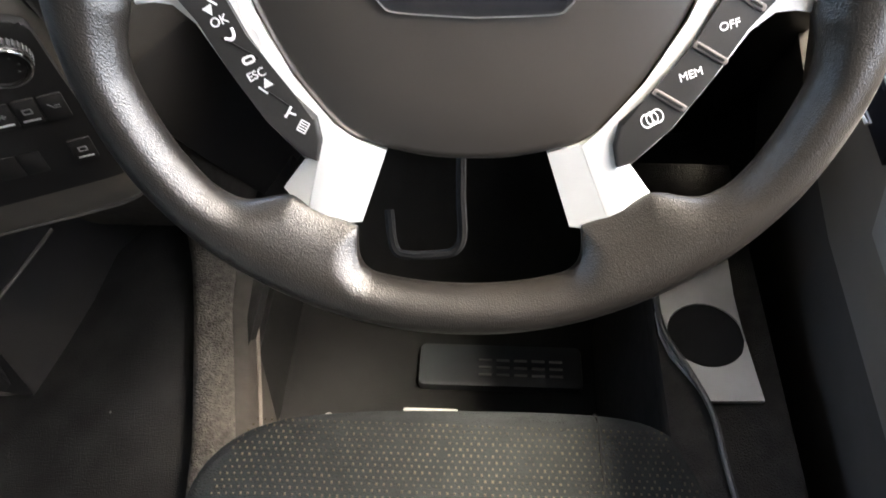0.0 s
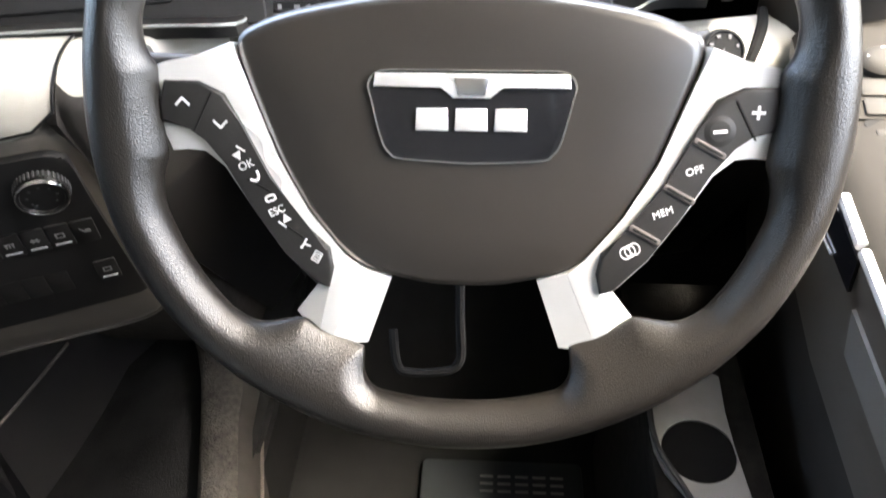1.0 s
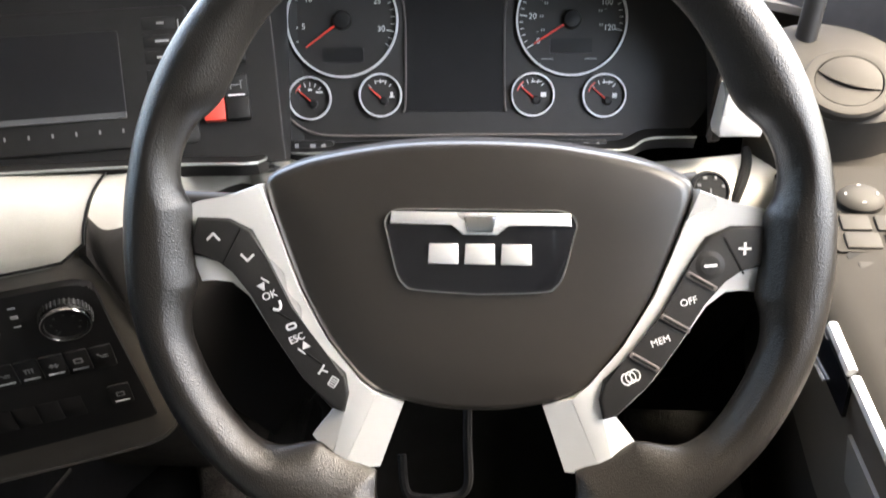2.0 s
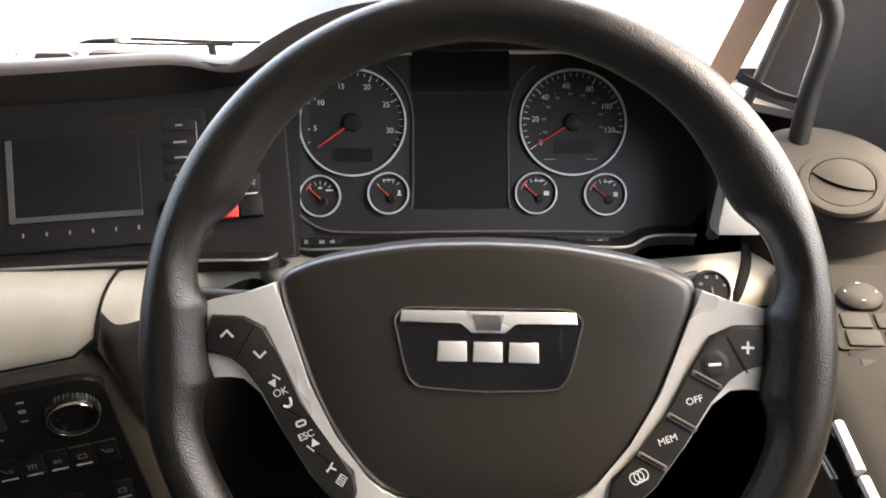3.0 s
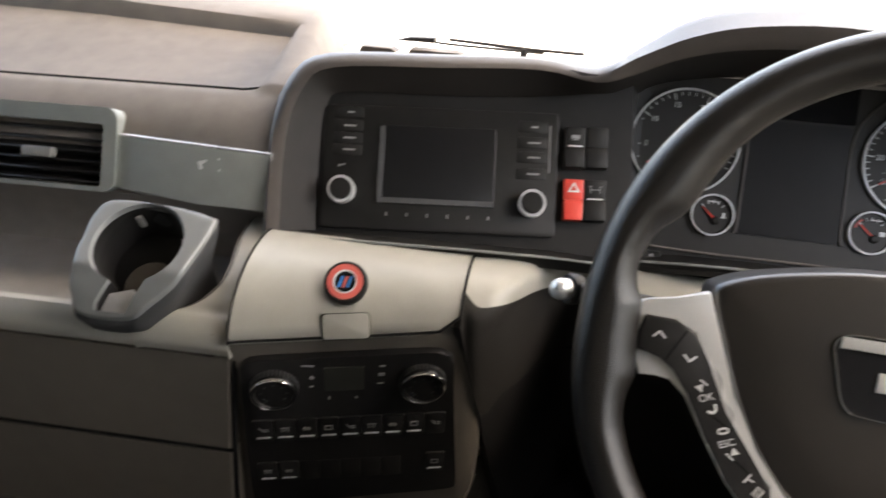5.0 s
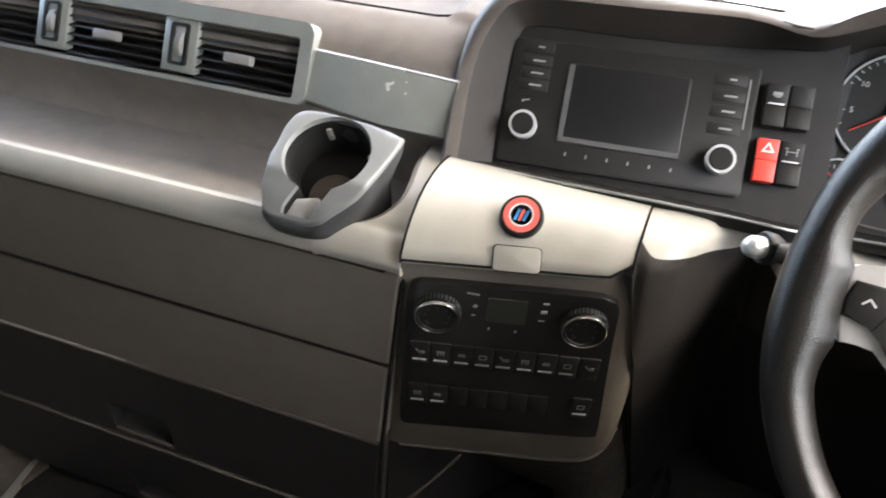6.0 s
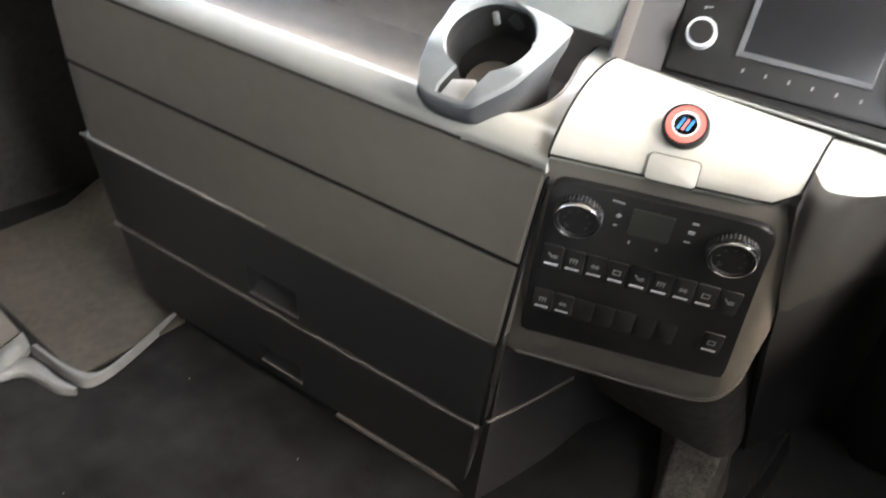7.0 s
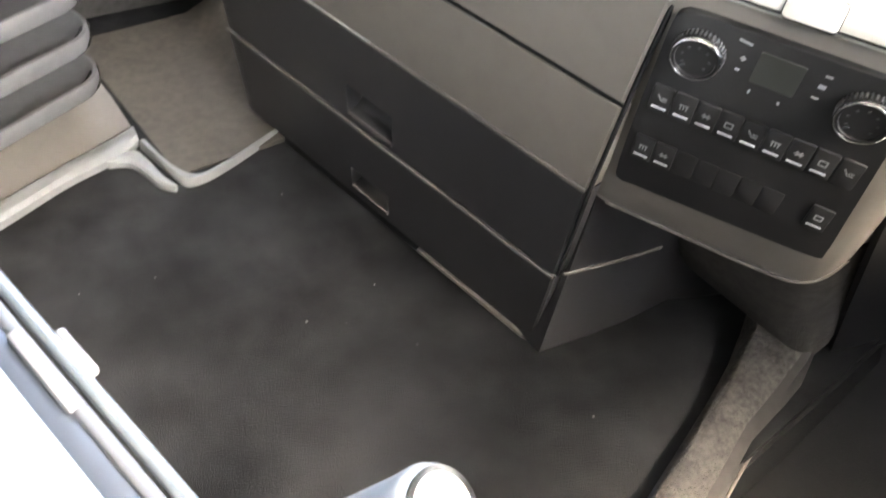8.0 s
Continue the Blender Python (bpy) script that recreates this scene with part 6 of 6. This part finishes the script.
# ---- driver's seat ----
FABRIC = mat("seat_fabric", (0.0090, 0.0100, 0.0103), 0.95, var=0.2, scale=60, big=7, bump=0.8, grain=500, bdist=0.002, spec=0.1)
SPOT = mat("woven_spots", (0.038, 0.032, 0.023), 0.95, var=0.65, scale=30, big=12, bump=0.0, spec=0.1)
seat = thing("driver_seat", (0.0, 0.35, 0.1), "dark woven driver seat cushion with pale stitched dots", "seat")
plan = [(p.x, p.y) for p in cr([(0.0, 0.612), (0.12, 0.612), (0.178, 0.602), (0.208, 0.575), (0.225, 0.52), (0.235, 0.40), (0.235, 0.1), (0.0, 0.08), (-0.245, 0.1), (-0.262, 0.40), (-0.262, 0.50), (-0.245, 0.555), (-0.20, 0.59), (-0.12, 0.606)], 5, True)]
bm = bmesh.new()
v = [[bm.verts.new((-0.01 + (x + 0.01) * s, 0.3 + (y - 0.3) * s, z)) for x, y in plan] for s, z in ((0.95, 0.20), (1.0, 0.235), (1.005, 0.27), (0.99, 0.30), (0.96, 0.318), (0.92, 0.326), (0.7, 0.332), (0.35, 0.334))]
for a, b in zip(v, v[1:]):
    for i in range(len(a)):
        bm.faces.new((a[i], a[(i + 1) % len(a)], b[(i + 1) % len(a)], b[i]))
bm.faces.new(v[-1])
bm.faces.new(v[0][::-1])
part("cushion", bm, FABRIC, seat, "")
bm = bmesh.new()
rnd = random.Random(4)
for j in range(46):
    for i in range(72):
        x, y = -0.235 + 0.0066 * i + (0.0033 if j % 2 else 0), 0.585 - 0.0062 * j
        if abs(x + 0.012) > 0.215 or y > 0.582 - 2.5 * max(0, abs(x + 0.012) - 0.19) or rnd.random() < 0.04:
            continue
        z = float(np.interp(max(abs(x + 0.01) / 0.25, abs(y - 0.3) / 0.31), [0.35, 0.7, 0.92, 0.96, 0.99], [0.334, 0.332, 0.326, 0.318, 0.30])) + 0.0006
        w, h = 0.0010 * rnd.uniform(0.7, 1.15), 0.0013 * rnd.uniform(0.7, 1.15)
        q = [bm.verts.new((x + a, y + b, z + c)) for a, b, c in ((-w, -h, 0), (w, -h, 0), (w, h, 0), (-w, h, 0), (0, 0, 0.0009))]
        for a, b in ((0, 1), (1, 2), (2, 3), (3, 0)):
            bm.faces.new((q[a], q[b], q[4]))
part("side_seam", tube(bmesh.new(), [(0.1195, 0.604, 0.3125), (0.1205, 0.592, 0.3235), (0.120, 0.57, 0.328), (0.1200, 0.53, 0.3305), (0.120, 0.40, 0.3335)], 0.0014, 6), LINEN, seat, "dark stitched seam")
tagged(part("woven_dots", bm, SPOT, seat, "pale woven dots"), kind="stuff")
part("base", box(bmesh.new(), (-0.01, 0.33, 0.07), (0.40, 0.50, 0.26), 0.02), BLACK, seat, "black seat base")
part("slide_bar", box(bmesh.new(), (-0.045, 0.666, 0.192), (0.062, 0.008, 0.006), 0.002), TRIM, seat, "pale slide bar")
part("bolt", lathe(bmesh.new(), [(0.006, 0), (0.006, 0.004), (0.003, 0.006)], 12, Matrix.Translation((-0.16, 0.654, 0.19))), TRIM, seat, "pale bolt head")
part("slide_arm", box(bmesh.new(), (-0.05, 0.60, 0.185), (0.25, 0.12, 0.01), 0.003), BLACK, seat, "black slide arm")

# ---- driver's footwell ----
plate_f = thing("foot_plate", (0.04, 0.88, -0.06), "dark slotted plate on the driver's footwell floor", "foot plate")
part("pad", prism(bmesh.new(), rounded(0.25, 0.075, 0.01, 4, 0.043, 0.88), -0.065, -0.045, 0.004), mat("blue_black_rubber", (0.02, 0.0235, 0.026), 0.55), plate_f, "")
for i in range(5):
    for j in range(3):
        part("slot_mark", box(bmesh.new(), (0.02 + 0.027 * i, 0.862 + 0.013 * j, -0.0445), (0.02, 0.004, 0.002), 0.0006, 1), GREY, plate_f)
side_box = thing("side_console", (0.25, 0.70, -0.05), "black carpeted console between seat and door", "console")
part("carcass", prism(bmesh.new(), [(0.185, 0.45), (0.30, 0.45), (0.31, 0.95), (0.19, 0.95)], -0.06, 0.300, 0.008), CONSOLECLOTH, side_box, "carpeted body")
part("top", prism(bmesh.new(), [(0.184, 0.449), (0.301, 0.449), (0.311, 0.951), (0.189, 0.951)], 0.300, 0.322, 0.008), CONSOLECLOTH, side_box, "carpeted top")
PL = Matrix.Translation((0, 0, 0.323))
tray_r = thing("side_cup_holder", (0.236, 0.69, 0.32), "light grey cup holder plate with a round opening", "cup holder")
po = [(0.228, 0.614), (0.279, 0.616), (0.276, 0.66), (0.2735, 0.70), (0.273, 0.74), (0.276, 0.79), (0.262, 0.80), (0.235, 0.79), (0.193, 0.742), (0.189, 0.715), (0.190, 0.69), (0.197, 0.665)]
po = [Vector(p) for p in po]
po = [po[i].lerp(po[(i + 1) % len(po)], t / 4) for i in range(len(po)) for t in range(4)]
pi_ = []
for p in po:
    a = math.atan2(p.y - 0.690, p.x - 0.236)
    d = math.hypot(p.x - 0.236, p.y - 0.690)
    r = min(0.0385, d - 0.0015)
    pi_.append((0.236 + r * math.cos(a), 0.690 + r * math.sin(a)))
part("plate", ring_prism(bmesh.new(), [(p.x, p.y) for p in po], pi_, 0.0, 0.005), GREY, tray_r, "", PL)
# no real depth: a near-black disc stands for the shaded hole
part("well", lathe(bmesh.new(), [(0.0375, 0.0045), (0.036, 0.001), (0.02, 0.0008), (0.002, 0.0008)], 40, Matrix.Translation((0.236, 0.690, 0))), LINEN, tray_r, "flat black disc for the shade of a round well", PL)
solo("cable", tube(bmesh.new(), cr([(0.200, 0.80, 0.334), (0.191, 0.74, 0.334), (0.193, 0.69, 0.333), (0.212, 0.642, 0.333), (0.226, 0.60, 0.332), (0.229, 0.55, 0.332), (0.234, 0.48, 0.332), (0.238, 0.38, 0.332)], 8), 0.0032, 8), RUBBER, "thin black cable beside the seat", "cable")

# ---- windscreen foot: outlets and wipers ----
for x0, x1, z, h in ((-0.72, -0.672, 0.832, 0.009), (-0.656, -0.592, 0.829, 0.012), (-0.577, -0.486, 0.8305, 0.011)):
    bm = prism(bmesh.new(), [(x0 + 0.006, z + h / 2), (x1 - 0.01, z + h / 2), (x1, z), (x1 - 0.02, z - h / 2), (x0, z - h / 2)], -0.012, 0.012, 0.002)
    solo("outlet_slot", bm, DASH_DARK, "dark windscreen air outlet on the dash top", "air outlet", Matrix(((1, 0, 0, 0), (0, 0, -1, 1.27), (0, 1, 0, 0), (0, 0, 0, 1))), group="windscreen outlets")
solo("outlet_rail", box(bmesh.new(), (-0.63, 1.27, 0.8175), (0.15, 0.03, 0.005), 0.002), DASH_DARK, "dark thin rail before the windscreen", "rail")
wip = thing("wiper", (-0.5, 1.28, 0.84), "black windscreen wiper at rest", "wiper")
part("blade", prism(bmesh.new(), [(-0.60, 0.8445), (-0.575, 0.851), (-0.536, 0.8525), (-0.536, 0.8445)], -0.008, 0.008, 0.001), RUBBER, wip, "", Matrix(((1, 0, 0, 0), (0, 0, -1, 1.28), (0, 1, 0, 0), (0, 0, 0, 1))))
part("arm", tube(bmesh.new(), [(-0.516, 1.28, 0.851), (-0.44, 1.28, 0.848), (-0.38, 1.28, 0.846), (-0.31, 1.28, 0.8455)], 0.0028, 8), RUBBER, wip, "wiper arm")
part("rod", tube(bmesh.new(), [(-0.54, 1.285, 0.844), (-0.50, 1.285, 0.8425), (-0.37, 1.285, 0.841)], 0.0022, 8), RUBBER, wip, "wiper rod")
part("foot", tube(bmesh.new(), [(-0.40, 1.28, 0.847), (-0.40, 1.285, 0.80)], 0.006, 8), RUBBER, wip, "wiper foot")

# crumbs and grit left on the mat
bm = bmesh.new()
rnd = random.Random(11)
for i in range(9):
    x, y = (rnd.uniform(-1.2, -0.45), rnd.uniform(0.25, 0.72))
    r = rnd.uniform(0.0010, 0.0020)
    bmesh.ops.create_icosphere(bm, subdivisions=1, radius=r, matrix=Matrix.Translation((x, y, floor_z(x, y) + r * 0.6)) @ Matrix.Diagonal((1.0, rnd.uniform(0.6, 1.5), 0.6, 1)))
solo("crumbs", bm, TRIM, "pale crumbs and grit scattered on the carpet mat", "crumbs", kind="stuff")
